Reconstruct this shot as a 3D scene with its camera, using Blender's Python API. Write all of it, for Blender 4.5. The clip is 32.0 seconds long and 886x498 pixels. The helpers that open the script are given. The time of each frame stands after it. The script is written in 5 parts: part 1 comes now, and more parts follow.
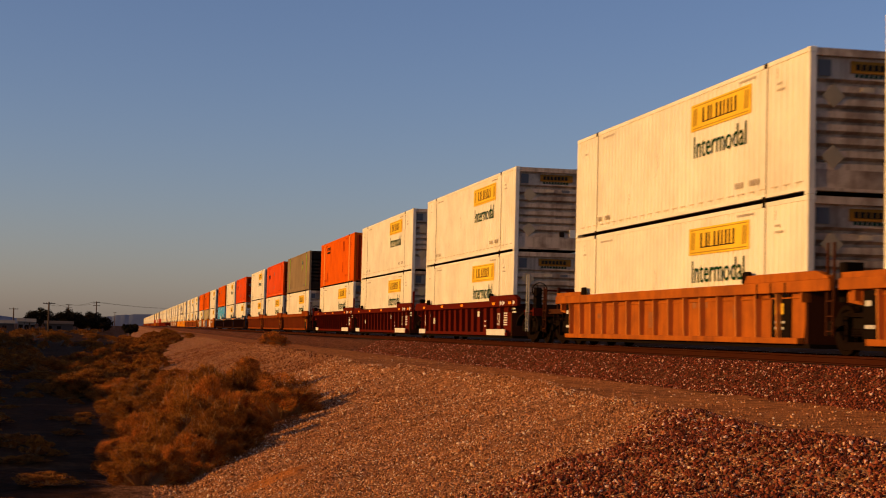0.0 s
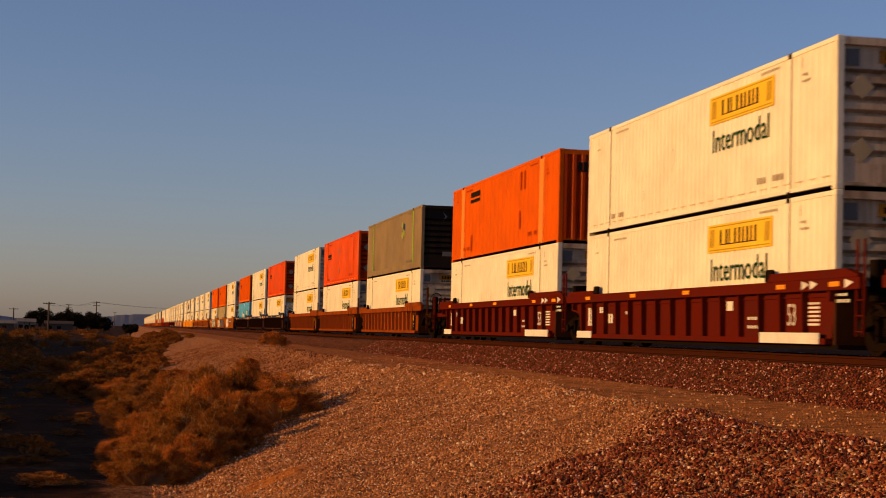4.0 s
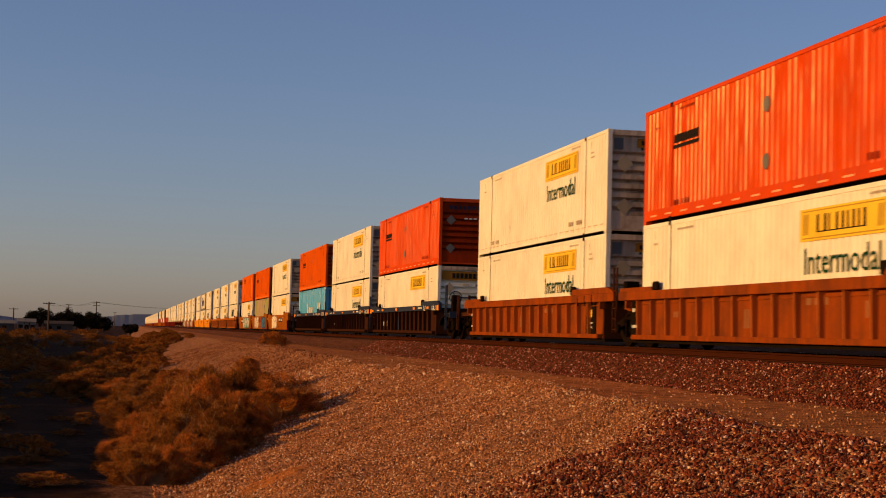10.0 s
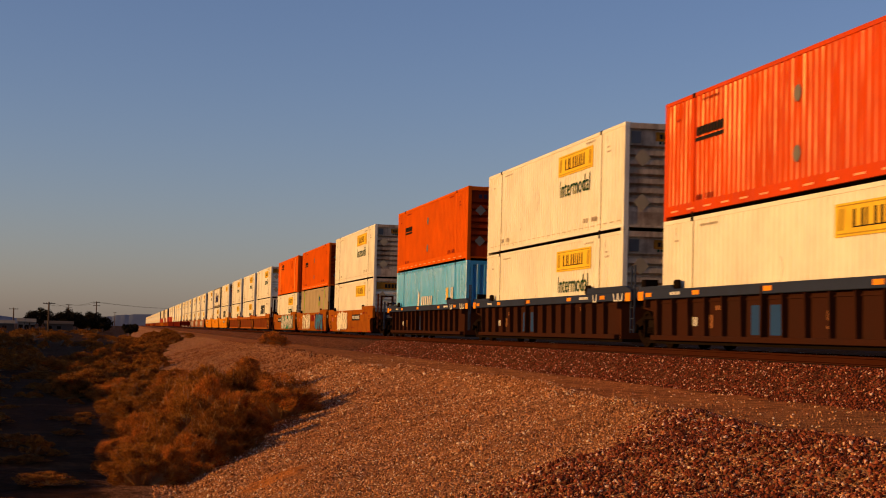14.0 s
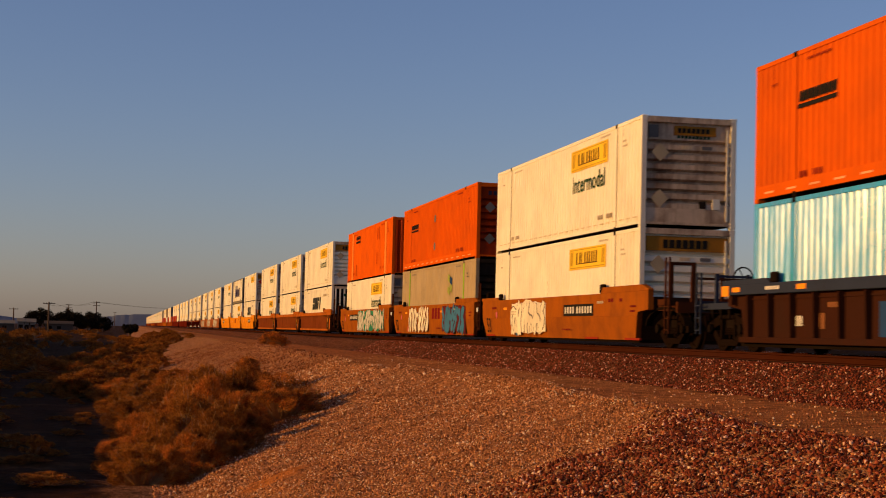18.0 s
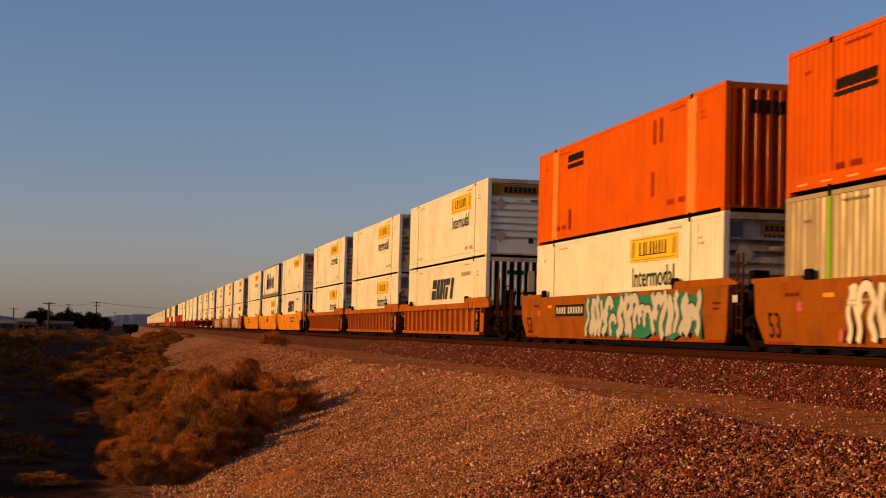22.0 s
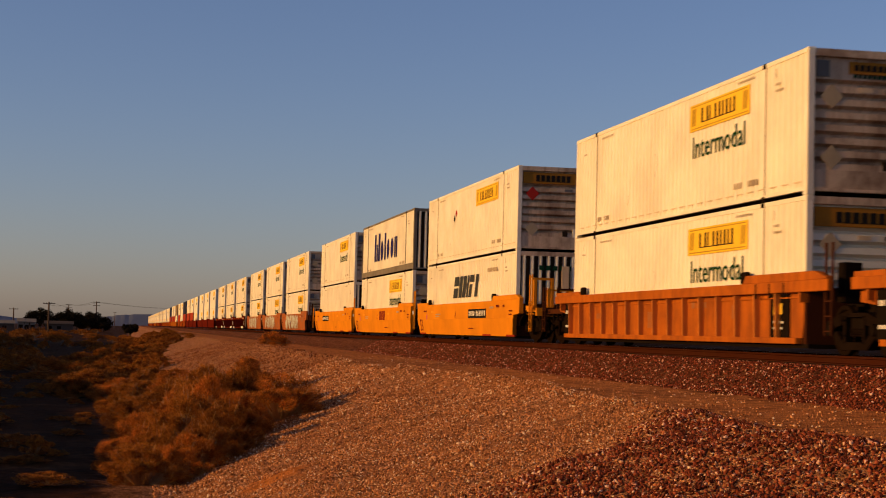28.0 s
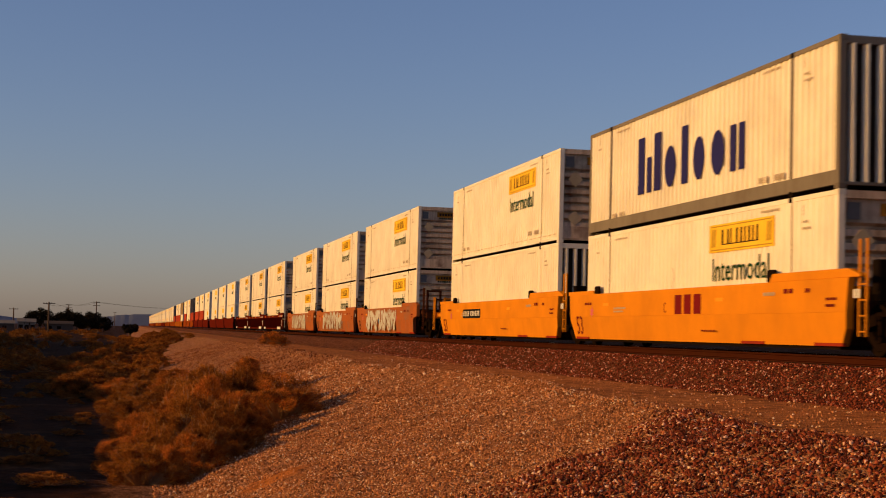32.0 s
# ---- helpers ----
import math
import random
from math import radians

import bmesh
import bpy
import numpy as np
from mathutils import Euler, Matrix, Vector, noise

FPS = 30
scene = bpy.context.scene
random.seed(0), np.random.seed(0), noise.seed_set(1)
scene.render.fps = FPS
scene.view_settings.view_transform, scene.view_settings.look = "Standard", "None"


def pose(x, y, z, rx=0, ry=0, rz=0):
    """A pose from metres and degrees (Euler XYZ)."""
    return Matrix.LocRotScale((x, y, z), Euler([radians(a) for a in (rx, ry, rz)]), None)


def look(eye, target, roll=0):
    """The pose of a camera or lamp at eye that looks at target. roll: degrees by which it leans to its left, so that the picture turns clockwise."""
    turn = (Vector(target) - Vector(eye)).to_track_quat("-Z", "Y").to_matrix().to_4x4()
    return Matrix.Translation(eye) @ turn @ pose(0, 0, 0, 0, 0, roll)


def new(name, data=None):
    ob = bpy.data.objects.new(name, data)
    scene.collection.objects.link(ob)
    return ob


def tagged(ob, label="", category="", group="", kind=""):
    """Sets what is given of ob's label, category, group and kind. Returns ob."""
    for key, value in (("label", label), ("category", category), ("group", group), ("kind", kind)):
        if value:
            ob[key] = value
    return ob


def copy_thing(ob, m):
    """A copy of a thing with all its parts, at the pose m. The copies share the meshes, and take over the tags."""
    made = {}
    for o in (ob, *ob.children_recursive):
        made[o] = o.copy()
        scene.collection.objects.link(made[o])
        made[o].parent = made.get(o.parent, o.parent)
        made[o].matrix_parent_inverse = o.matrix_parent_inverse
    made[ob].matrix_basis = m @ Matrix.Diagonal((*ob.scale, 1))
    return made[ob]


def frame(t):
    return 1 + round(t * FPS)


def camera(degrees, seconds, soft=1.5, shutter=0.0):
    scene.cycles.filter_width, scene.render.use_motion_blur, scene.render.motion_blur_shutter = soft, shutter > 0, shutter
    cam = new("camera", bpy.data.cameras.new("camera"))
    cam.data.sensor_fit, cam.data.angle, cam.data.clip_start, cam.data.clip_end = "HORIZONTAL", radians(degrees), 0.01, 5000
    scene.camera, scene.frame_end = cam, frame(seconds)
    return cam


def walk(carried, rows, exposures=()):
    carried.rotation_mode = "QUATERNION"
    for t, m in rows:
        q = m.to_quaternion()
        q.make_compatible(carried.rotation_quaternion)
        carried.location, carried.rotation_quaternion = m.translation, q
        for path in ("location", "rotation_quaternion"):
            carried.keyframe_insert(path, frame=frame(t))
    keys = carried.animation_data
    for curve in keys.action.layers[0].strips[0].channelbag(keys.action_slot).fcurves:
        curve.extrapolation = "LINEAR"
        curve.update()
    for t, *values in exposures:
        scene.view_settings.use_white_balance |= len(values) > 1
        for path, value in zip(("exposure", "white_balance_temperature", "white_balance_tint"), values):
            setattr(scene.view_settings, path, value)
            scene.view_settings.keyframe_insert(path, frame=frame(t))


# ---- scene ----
# camera on a tripod beside the line: x runs along the track, y across it, z from the top of the rail
CAM_Z = 0.24
EYE = Vector((0.0, -14.107, CAM_Z))
YAW, PITCH, ROLL = radians(78.775), radians(3.054), 1.462
AIM = Vector((-math.sin(YAW) * math.cos(PITCH), math.cos(YAW) * math.cos(PITCH), math.sin(PITCH)))
cam = camera(31.447, 32.0, soft=1.0, shutter=0.4)
walk(cam, [(0.0, look(EYE, EYE + AIM, ROLL)), (32.0, look(EYE, EYE + AIM, ROLL))], [(0.0, 0.0), (32.0, 0.0)])

# low evening sun from the camera's side of the line
SUN_FROM = Vector((0.075, -1.0, 0.215)).normalized()
SUN_EL = math.asin(SUN_FROM.z)
world = bpy.data.worlds.new("evening_sky")
scene.world = world
world.use_nodes = True
wn = world.node_tree
sky = wn.nodes.new("ShaderNodeTexSky")
sky.sky_type = "NISHITA"
sky.sun_disc = False
sky.sun_elevation = SUN_EL
sky.sun_rotation = math.atan2(SUN_FROM.x, SUN_FROM.y)
sky.air_density, sky.dust_density, sky.ozone_density = 1.0, 0.7, 4.0
wn.nodes["Background"].inputs["Strength"].default_value = 0.107
hue = wn.nodes.new("ShaderNodeMix")
hue.data_type, hue.blend_type = "RGBA", "MULTIPLY"
hue.inputs[0].default_value, hue.inputs[7].default_value = 1.0, (1.24, 0.95, 1.01, 1.0)
wn.links.new(sky.outputs["Color"], hue.inputs[6])
wn.links.new(hue.outputs[2], wn.nodes["Background"].inputs["Color"])
sun = new("sun", bpy.data.lights.new("sun", "SUN"))
sun.data.energy, sun.data.angle, sun.data.color = 4.35, radians(0.6), (1.0, 0.53, 0.115)
sun.matrix_world = look(SUN_FROM * 100, (0, 0, 0))


# ---- materials ----
def surface(name, base, rough=0.55, metal=0.0, dirt=(0.10, 0.05, 0.025), dirty=0.35, streak=0.5, grain=0.15, bump=0.15, fine=30.0, broad=0.7, shine=0.0, glint=None, sheen=0.018, worn=0.0):
    """Painted or worn surface: broad fading, fine grain, vertical streaks of dirt."""
    m = bpy.data.materials.new(name)
    m.use_nodes = True
    nt = m.node_tree
    bsdf = nt.nodes["Principled BSDF"]

    def node(kind, **inputs):
        n = nt.nodes.new(kind)
        for k, v in inputs.items():
            n.inputs[k].default_value = v
        return n

    def mix(a, b, f):
        n = nt.nodes.new("ShaderNodeMix")
        n.data_type = "RGBA"
        for socket, v in ((n.inputs[6], a), (n.inputs[7], b), (n.inputs[0], f)):
            if isinstance(v, tuple):
                socket.default_value = (*v, 1.0)
            elif isinstance(v, float):
                socket.default_value = v
            else:
                nt.links.new(v, socket)
        return n.outputs[2]

    def ramp(value, lo, hi, top=1.0):
        n = node("ShaderNodeMapRange", **{"From Min": lo, "From Max": hi, "To Max": top})
        nt.links.new(value, n.inputs["Value"])
        return n.outputs["Result"]

    coord = nt.nodes.new("ShaderNodeTexCoord")
    info = nt.nodes.new("ShaderNodeObjectInfo")
    shift = node("ShaderNodeVectorMath")
    shift.operation = "MULTIPLY_ADD"
    shift.inputs[1].default_value = (31.0, 17.0, 23.0)
    nt.links.new(info.outputs["Random"], shift.inputs[0])
    nt.links.new(coord.outputs["Object"], shift.inputs[2])
    where = shift.outputs[0]
    n1 = node("ShaderNodeTexNoise", Scale=broad, Detail=4.0, Roughness=0.6)
    n2 = node("ShaderNodeTexNoise", Scale=fine, Detail=3.0, Roughness=0.65)
    tall = node("ShaderNodeMapping", Scale=(5.0, 5.0, 0.35))
    n3 = node("ShaderNodeTexNoise", Scale=1.0, Detail=5.0, Roughness=0.7)
    for n in (n1, n2):
        nt.links.new(where, n.inputs["Vector"])
    nt.links.new(where, tall.inputs["Vector"])
    nt.links.new(tall.outputs[0], n3.inputs["Vector"])
    faded = tuple(min(1.0, c * 0.80 + 0.003) for c in base)
    c = mix(base, faded, ramp(n1.outputs["Fac"], 0.35, 0.7))
    c = mix(c, tuple(v * 0.6 for v in base), ramp(n2.outputs["Fac"], 0.45, 0.8, grain * 2))
    c = mix(c, dirt, ramp(n3.outputs["Fac"], 0.52 - worn, 0.85 - 1.6 * worn, streak))
    c = mix(c, dirt, ramp(n1.outputs["Fac"], 0.55 - worn, 0.8 - 1.2 * worn, dirty))
    nt.links.new(c, bsdf.inputs["Base Color"])
    bsdf.inputs["Metallic"].default_value = metal
    bsdf.inputs["Specular IOR Level"].default_value = shine
    r = node("ShaderNodeMapRange", **{"From Min": 0.3, "From Max": 0.7, "To Min": max(0.05, rough - 0.1), "To Max": min(1.0, rough + 0.12)})
    nt.links.new(n1.outputs["Fac"], r.inputs["Value"])
    nt.links.new(r.outputs["Result"], bsdf.inputs["Roughness"])
    b0 = node("ShaderNodeBump", Strength=0.35, Distance=0.03)
    nt.links.new(n1.outputs["Fac"], b0.inputs["Height"])
    b = node("ShaderNodeBump", Strength=bump, Distance=0.01)
    nt.links.new(b0.outputs["Normal"], b.inputs["Normal"])
    nt.links.new(n2.outputs["Fac"], b.inputs["Height"])
    nt.links.new(b.outputs["Normal"], bsdf.inputs["Normal"])
    if glint:
        gloss = node("ShaderNodeBsdfGlossy", Roughness=0.26, Color=(*glint, 1.0))
        nt.links.new(b.outputs["Normal"], gloss.inputs["Normal"])
        both = nt.nodes.new("ShaderNodeMixShader")
        nt.links.new(ramp(n3.outputs["Fac"], 0.40, 0.68, sheen), both.inputs[0])
        nt.links.new(bsdf.outputs[0], both.inputs[1])
        nt.links.new(gloss.outputs[0], both.inputs[2])
        nt.links.new(both.outputs[0], nt.nodes["Material Output"].inputs["Surface"])
    return m


def plain(name, base, rough=0.6, metal=0.0):
    """Decals, small fittings and far things."""
    return surface(name, base, rough, metal, dirty=0.12, streak=0.15, grain=0.1, bump=0.05)


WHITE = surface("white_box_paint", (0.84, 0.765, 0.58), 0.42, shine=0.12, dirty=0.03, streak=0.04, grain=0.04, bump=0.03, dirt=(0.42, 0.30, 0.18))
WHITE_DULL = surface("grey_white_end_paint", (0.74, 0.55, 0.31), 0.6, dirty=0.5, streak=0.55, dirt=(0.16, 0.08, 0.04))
# road grime, over a base made darker and warmer for the ends' shade
WHITE_END = surface("grimy_shaded_white_end_paint", (0.66, 0.48, 0.31), 0.6, worn=0.06, dirty=0.7, streak=0.62, grain=0.25, broad=1.1, dirt=(0.11, 0.04, 0.016))
# shaded copy of the golden sign yellow, for signs on the ends
SIGN_SHADED = surface("shaded_yellow_end_sign", (0.42, 0.17, 0.02), 0.6, dirty=0.3, streak=0.3)
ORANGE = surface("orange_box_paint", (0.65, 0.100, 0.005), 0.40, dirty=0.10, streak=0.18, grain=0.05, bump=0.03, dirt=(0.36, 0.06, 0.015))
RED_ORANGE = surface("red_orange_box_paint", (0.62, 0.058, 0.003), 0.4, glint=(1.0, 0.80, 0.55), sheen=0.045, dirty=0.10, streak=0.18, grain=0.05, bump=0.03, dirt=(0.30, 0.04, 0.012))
# grimy orange, its base darkened to carry the shade of the end faces
ORANGE_END = surface("grimy_shaded_orange_end_paint", (0.34, 0.034, 0.005), 0.6, worn=0.05, dirty=0.6, streak=0.6, dirt=(0.07, 0.014, 0.006))
ORANGE_LIGHT = surface("faded_orange_post_paint", (0.82, 0.24, 0.04), 0.5, dirty=0.12, streak=0.2)
GREY_BOX = surface("grey_tan_box_paint", (0.24, 0.165, 0.090), 0.4, glint=(1.0, 0.88, 0.6), sheen=0.05, dirty=0.15, streak=0.2, grain=0.05, bump=0.03)
TAN_BOX = surface("pale_tan_box_paint", (0.38, 0.28, 0.155), 0.4, glint=(1.0, 0.9, 0.65), sheen=0.09, dirty=0.15, streak=0.2, grain=0.05, bump=0.03)
# dark grey fittings, and shade painted onto end walls and recesses
GREY_DARK = surface("dark_grey_paint_and_end_shade", (0.026, 0.018, 0.012), 0.55)
STEEL_GREY = surface("mid_grey_frame_paint", (0.19, 0.165, 0.13), 0.5)
LIME = surface("lime_green_paint", (0.25, 0.50, 0.02), 0.5, dirty=0.1, streak=0.1)
TEAL = surface("teal_box_paint", (0.03, 0.37, 0.66), 0.2, shine=1.0, glint=(1.0, 1.0, 1.0), sheen=0.30, dirty=0.08, streak=0.12, grain=0.05, bump=0.02)
NAVY = surface("navy_paint", (0.025, 0.03, 0.055), 0.45)
RED_BOX = surface("dull_red_box_paint", (0.36, 0.05, 0.025), 0.5)
RUST_CAR = surface("rust_brown_car_paint", (0.275, 0.052, 0.006), 0.6, worn=0.08, dirty=0.55, streak=0.7, grain=0.35, broad=1.3, dirt=(0.085, 0.026, 0.010))
RUST_LIGHT = surface("sunbleached_orange_rust_paint", (0.43, 0.112, 0.013), 0.6, worn=0.08, dirty=0.5, streak=0.6, grain=0.3, broad=1.3, dirt=(0.17, 0.045, 0.013))
MAROON_CAR = surface("maroon_car_paint", (0.098, 0.009, 0.004), 0.5, dirty=0.4, streak=0.4, grain=0.2, dirt=(0.06, 0.018, 0.01))
DARK_CAR = surface("dark_brown_car_paint", (0.040, 0.013, 0.007), 0.6, dirty=0.5, streak=0.5, dirt=(0.03, 0.016, 0.01))
BLUE_SILL = surface("dark_blue_sill_paint", (0.030, 0.038, 0.068), 0.45, dirty=0.3, streak=0.3, dirt=(0.03, 0.02, 0.015))
YELLOW_CAR = surface("yellow_orange_car_paint", (0.64, 0.225, 0.012), 0.42, dirty=0.12, streak=0.2, grain=0.06, bump=0.04, dirt=(0.42, 0.13, 0.015))
OCHRE_CAR = surface("dirty_ochre_car_paint", (0.31, 0.083, 0.008), 0.55, worn=0.06, dirty=0.4, streak=0.5, grain=0.2, broad=1.2, dirt=(0.14, 0.042, 0.012))
WORN_CAR = surface("scabbed_rust_car_paint", (0.36, 0.105, 0.03), 0.7, dirty=0.65, streak=0.85, grain=0.4, dirt=(0.17, 0.13, 0.09))
# lighter copies of the rust paints: sunlit rib edges put into colour
RIB_LIT = surface("lit_rib_paint", (0.40, 0.10, 0.017), 0.5, dirty=0.45, streak=0.4, dirt=(0.2, 0.06, 0.02))
RIB_LIT_PALE = surface("pale_lit_rib_paint", (0.56, 0.19, 0.035), 0.5, dirty=0.4, streak=0.4, dirt=(0.25, 0.07, 0.02))
# dark rust of the end fittings; also the painted shade on lead bulkheads
END_RUST_SHADE = surface("dark_rust_and_end_shade", (0.06, 0.018, 0.007), 0.7, dirty=0.3, streak=0.3, dirt=(0.03, 0.012, 0.006))
IRON = surface("dark_iron", (0.010, 0.006, 0.004), 0.8, dirt=(0.05, 0.02, 0.009), dirty=0.15, streak=0.12)
WHEEL_IRON = surface("rusty_wheel_iron", (0.010, 0.005, 0.003), 0.75, dirt=(0.03, 0.013, 0.007), dirty=0.2, streak=0.15)
RAIL_STEEL = surface("rusty_rail_steel", (0.045, 0.011, 0.005), 0.75, dirty=0.3, streak=0.2, dirt=(0.08, 0.03, 0.016))
TREAD = surface("polished_rail_head", (0.35, 0.33, 0.31), 0.25, metal=1.0, dirty=0.1, streak=0.1)
PIPE = surface("bare_grey_pipe", (0.33, 0.31, 0.28), 0.5)
SIGN = plain("golden_yellow_sign", (0.86, 0.52, 0.04))
INK = plain("black_lettering", (0.02, 0.017, 0.015))
GREEN_INK = plain("dark_green_lettering", (0.008, 0.05, 0.022))
BLUE_INK = plain("dark_blue_lettering", (0.025, 0.025, 0.12))
WHITE_INK = plain("white_lettering", (0.72, 0.68, 0.60))
MAROON_INK = plain("maroon_lettering", (0.16, 0.012, 0.012))
FAINT = plain("faint_grey_lettering", (0.46, 0.36, 0.24))
SEAM = plain("dark_post_seam", (0.30, 0.21, 0.12))
TAPE = plain("dull_reflective_tape", (0.68, 0.54, 0.35))
DEEP_RED = plain("dark_red_lettering", (0.28, 0.03, 0.012))
REFLECTOR = plain("orange_reflector", (0.90, 0.30, 0.02), 0.3)
REFLECTOR_PALE = plain("pale_orange_reflector", (0.86, 0.36, 0.16))
PLACARD = plain("grey_placard", (0.17, 0.155, 0.135))
PLACARD_PALE = plain("pale_placard_holder", (0.50, 0.38, 0.22))
PLACARD_RED = plain("red_placard", (0.45, 0.03, 0.02))
BLUE_PATCH = plain("faded_blue_patch", (0.022, 0.06, 0.16))
SPRAY_CREAM = plain("cream_spray_paint", (0.80, 0.70, 0.52))
SPRAY_GREEN = plain("green_spray_paint", (0.03, 0.20, 0.12))
SPRAY_BLUE = plain("blue_spray_paint", (0.05, 0.16, 0.29))
SPRAY_DARK = plain("dark_spray_paint", (0.05, 0.035, 0.05))
SPRAY_WINE = plain("wine_red_spray_paint", (0.10, 0.018, 0.022))
SCROLL = plain("olive_brown_scroll_paint", (0.42, 0.25, 0.03))
FADED_LIME = plain("faded_lime_mark", (0.28, 0.32, 0.07))
SPRAY_PINK = plain("pink_spray_paint", (0.55, 0.12, 0.14))
SPRAY_SILVER = plain("silver_grey_spray_paint", (0.50, 0.48, 0.42))


# ---- mesh helpers ----
def bx(bm, x0, x1, y0, y1, z0, z1):
    v = [bm.verts.new((x, y, z)) for x in (x0, x1) for y in (y0, y1) for z in (z0, z1)]
    for f in ((0, 1, 3, 2), (4, 6, 7, 5), (0, 4, 5, 1), (2, 3, 7, 6), (0, 2, 6, 4), (1, 5, 7, 3)):
        bm.faces.new([v[i] for i in f])
    return bm


def prism(bm, outline, a, b, axis="y"):
    """Extrudes a closed outline of 2D points from a to b along an axis."""
    def at(p, q, s):
        return {"y": (p, s, q), "x": (s, p, q), "z": (p, q, s)}[axis]
    va = [bm.verts.new(at(p, q, a)) for p, q in outline]
    vb = [bm.verts.new(at(p, q, b)) for p, q in outline]
    n = len(outline)
    bm.faces.new(va)
    bm.faces.new(vb[::-1])
    for i in range(n):
        bm.faces.new((va[i], vb[i], vb[(i + 1) % n], va[(i + 1) % n]))
    return bm


def rod(bm, a, b, r0, r1=None, n=6):
    """A bar from a to b, capped."""
    a, b = Vector(a), Vector(b)
    r1 = r0 if r1 is None else r1
    turn = (b - a).to_track_quat("Z", "Y").to_matrix()
    ring = [[bm.verts.new(p + turn @ Vector((r * math.cos(k * math.tau / n), r * math.sin(k * math.tau / n), 0))) for k in range(n)] for p, r in ((a, r0), (b, r1))]
    for k in range(n):
        bm.faces.new((ring[0][k], ring[0][(k + 1) % n], ring[1][(k + 1) % n], ring[1][k]))
    bm.faces.new(ring[0][::-1])
    bm.faces.new(ring[1])
    return bm


def lathe(bm, profile, n=20):
    """Turns (radius, y) points round the y axis."""
    rings = [[bm.verts.new((r * math.cos(k * math.tau / n), y, r * math.sin(k * math.tau / n))) for k in range(n)] for r, y in profile]
    for a, b in zip(rings, rings[1:]):
        for k in range(n):
            bm.faces.new((a[k], a[(k + 1) % n], b[(k + 1) % n], b[k]))
    bm.faces.new(rings[0][::-1])
    bm.faces.new(rings[-1])
    return bm


def ribbon(bm, pts, width, y):
    """A painted stroke of even width on an upright face at y."""
    last = None
    for i, (x, z) in enumerate(pts):
        p, q = pts[max(0, i - 1)], pts[min(len(pts) - 1, i + 1)]
        d = Vector((q[0] - p[0], q[1] - p[1]))
        d = Vector((-d.y, d.x)).normalized() * width / 2
        pair = bm.verts.new((x + d.x, y, z + d.y)), bm.verts.new((x - d.x, y, z - d.y))
        if last:
            bm.faces.new((last[0], last[1], pair[1], pair[0]))
        last = pair
    return bm


def soften(bm, w=0.012):
    bmesh.ops.bevel(bm, geom=list(bm.edges), offset=w, segments=1, affect="EDGES", clamp_overlap=True)
    return bm


def part(name, bm, material, parent=None, label="", at=None):
    """Links a bmesh (or a ready mesh) as one mesh object under a thing or a part."""
    if isinstance(bm, bpy.types.Mesh):
        me = bm
    else:
        bmesh.ops.recalc_face_normals(bm, faces=bm.faces)
        me = bpy.data.meshes.new(name)
        bm.to_mesh(me)
        bm.free()
        me.materials.append(material)
    ob = new(name, me)
    ob.parent = parent
    if at is not None:
        ob.location = at
    if label:
        ob["label"] = label
    return ob


def B():
    return bmesh.new()


texts = {}


def lettering(body, size, material, narrow=1.0, slant=0.0):
    """A flat mesh of raised letters, facing -y, with its corner at the origin; height of capitals is about 0.7 of size."""
    key = (body, size, material.name, narrow, slant)
    if key not in texts:
        cu = bpy.data.curves.new("lettering", "FONT")
        cu.body, cu.size, cu.extrude, cu.shear, cu.resolution_u = body, size, 0.002, slant, 2
        ob = bpy.data.objects.new("lettering", cu)
        me = bpy.data.meshes.new_from_object(ob)
        me.transform(Matrix.Rotation(math.pi / 2, 4, "X") @ Matrix.Diagonal((narrow, 1, 1, 1)))
        me.materials.clear()
        me.materials.append(material)
        bpy.data.objects.remove(ob)
        texts[key] = me
    return texts[key]


# ---- ground: one sheet from the camera to the horizon ----
FLAT, BENCH = -2.58, -0.72


def smoothstep(a, b, v):
    k = min(1.0, max(0.0, (v - a) / (b - a)))
    return k * k * (3 - 2 * k)


def bumps(x, y, size, seed=0.0):
    return noise.noise(Vector((x / size, y / size, seed)))


def crest_y(x):
    """The line where the bench road ends and the bank falls away."""
    far = -6.95 - 0.9 * smoothstep(-27.0, -40.0, x) + 0.7 * smoothstep(-45.0, -80.0, x)
    return far - 0.3 * smoothstep(-28.0, -23.0, x) - 0.5 * smoothstep(-19.5, -15.2, x) + 0.22 * bumps(x, 3.0, 7.0, 2.0) + 0.14 * bumps(x, 7.0, 1.9, 5.0)


def pile(x, y):
    """Where spilt coarse ballast covers the slope below the crest."""
    return smoothstep(-19.7, -17.2, x + 0.85 * (y + 7.5) + 1.2 * bumps(x, y, 1.6, 7.0)) * smoothstep(0.35, -0.15, y - crest_y(x) + 0.5 * bumps(x, y, 0.7, 3.0))


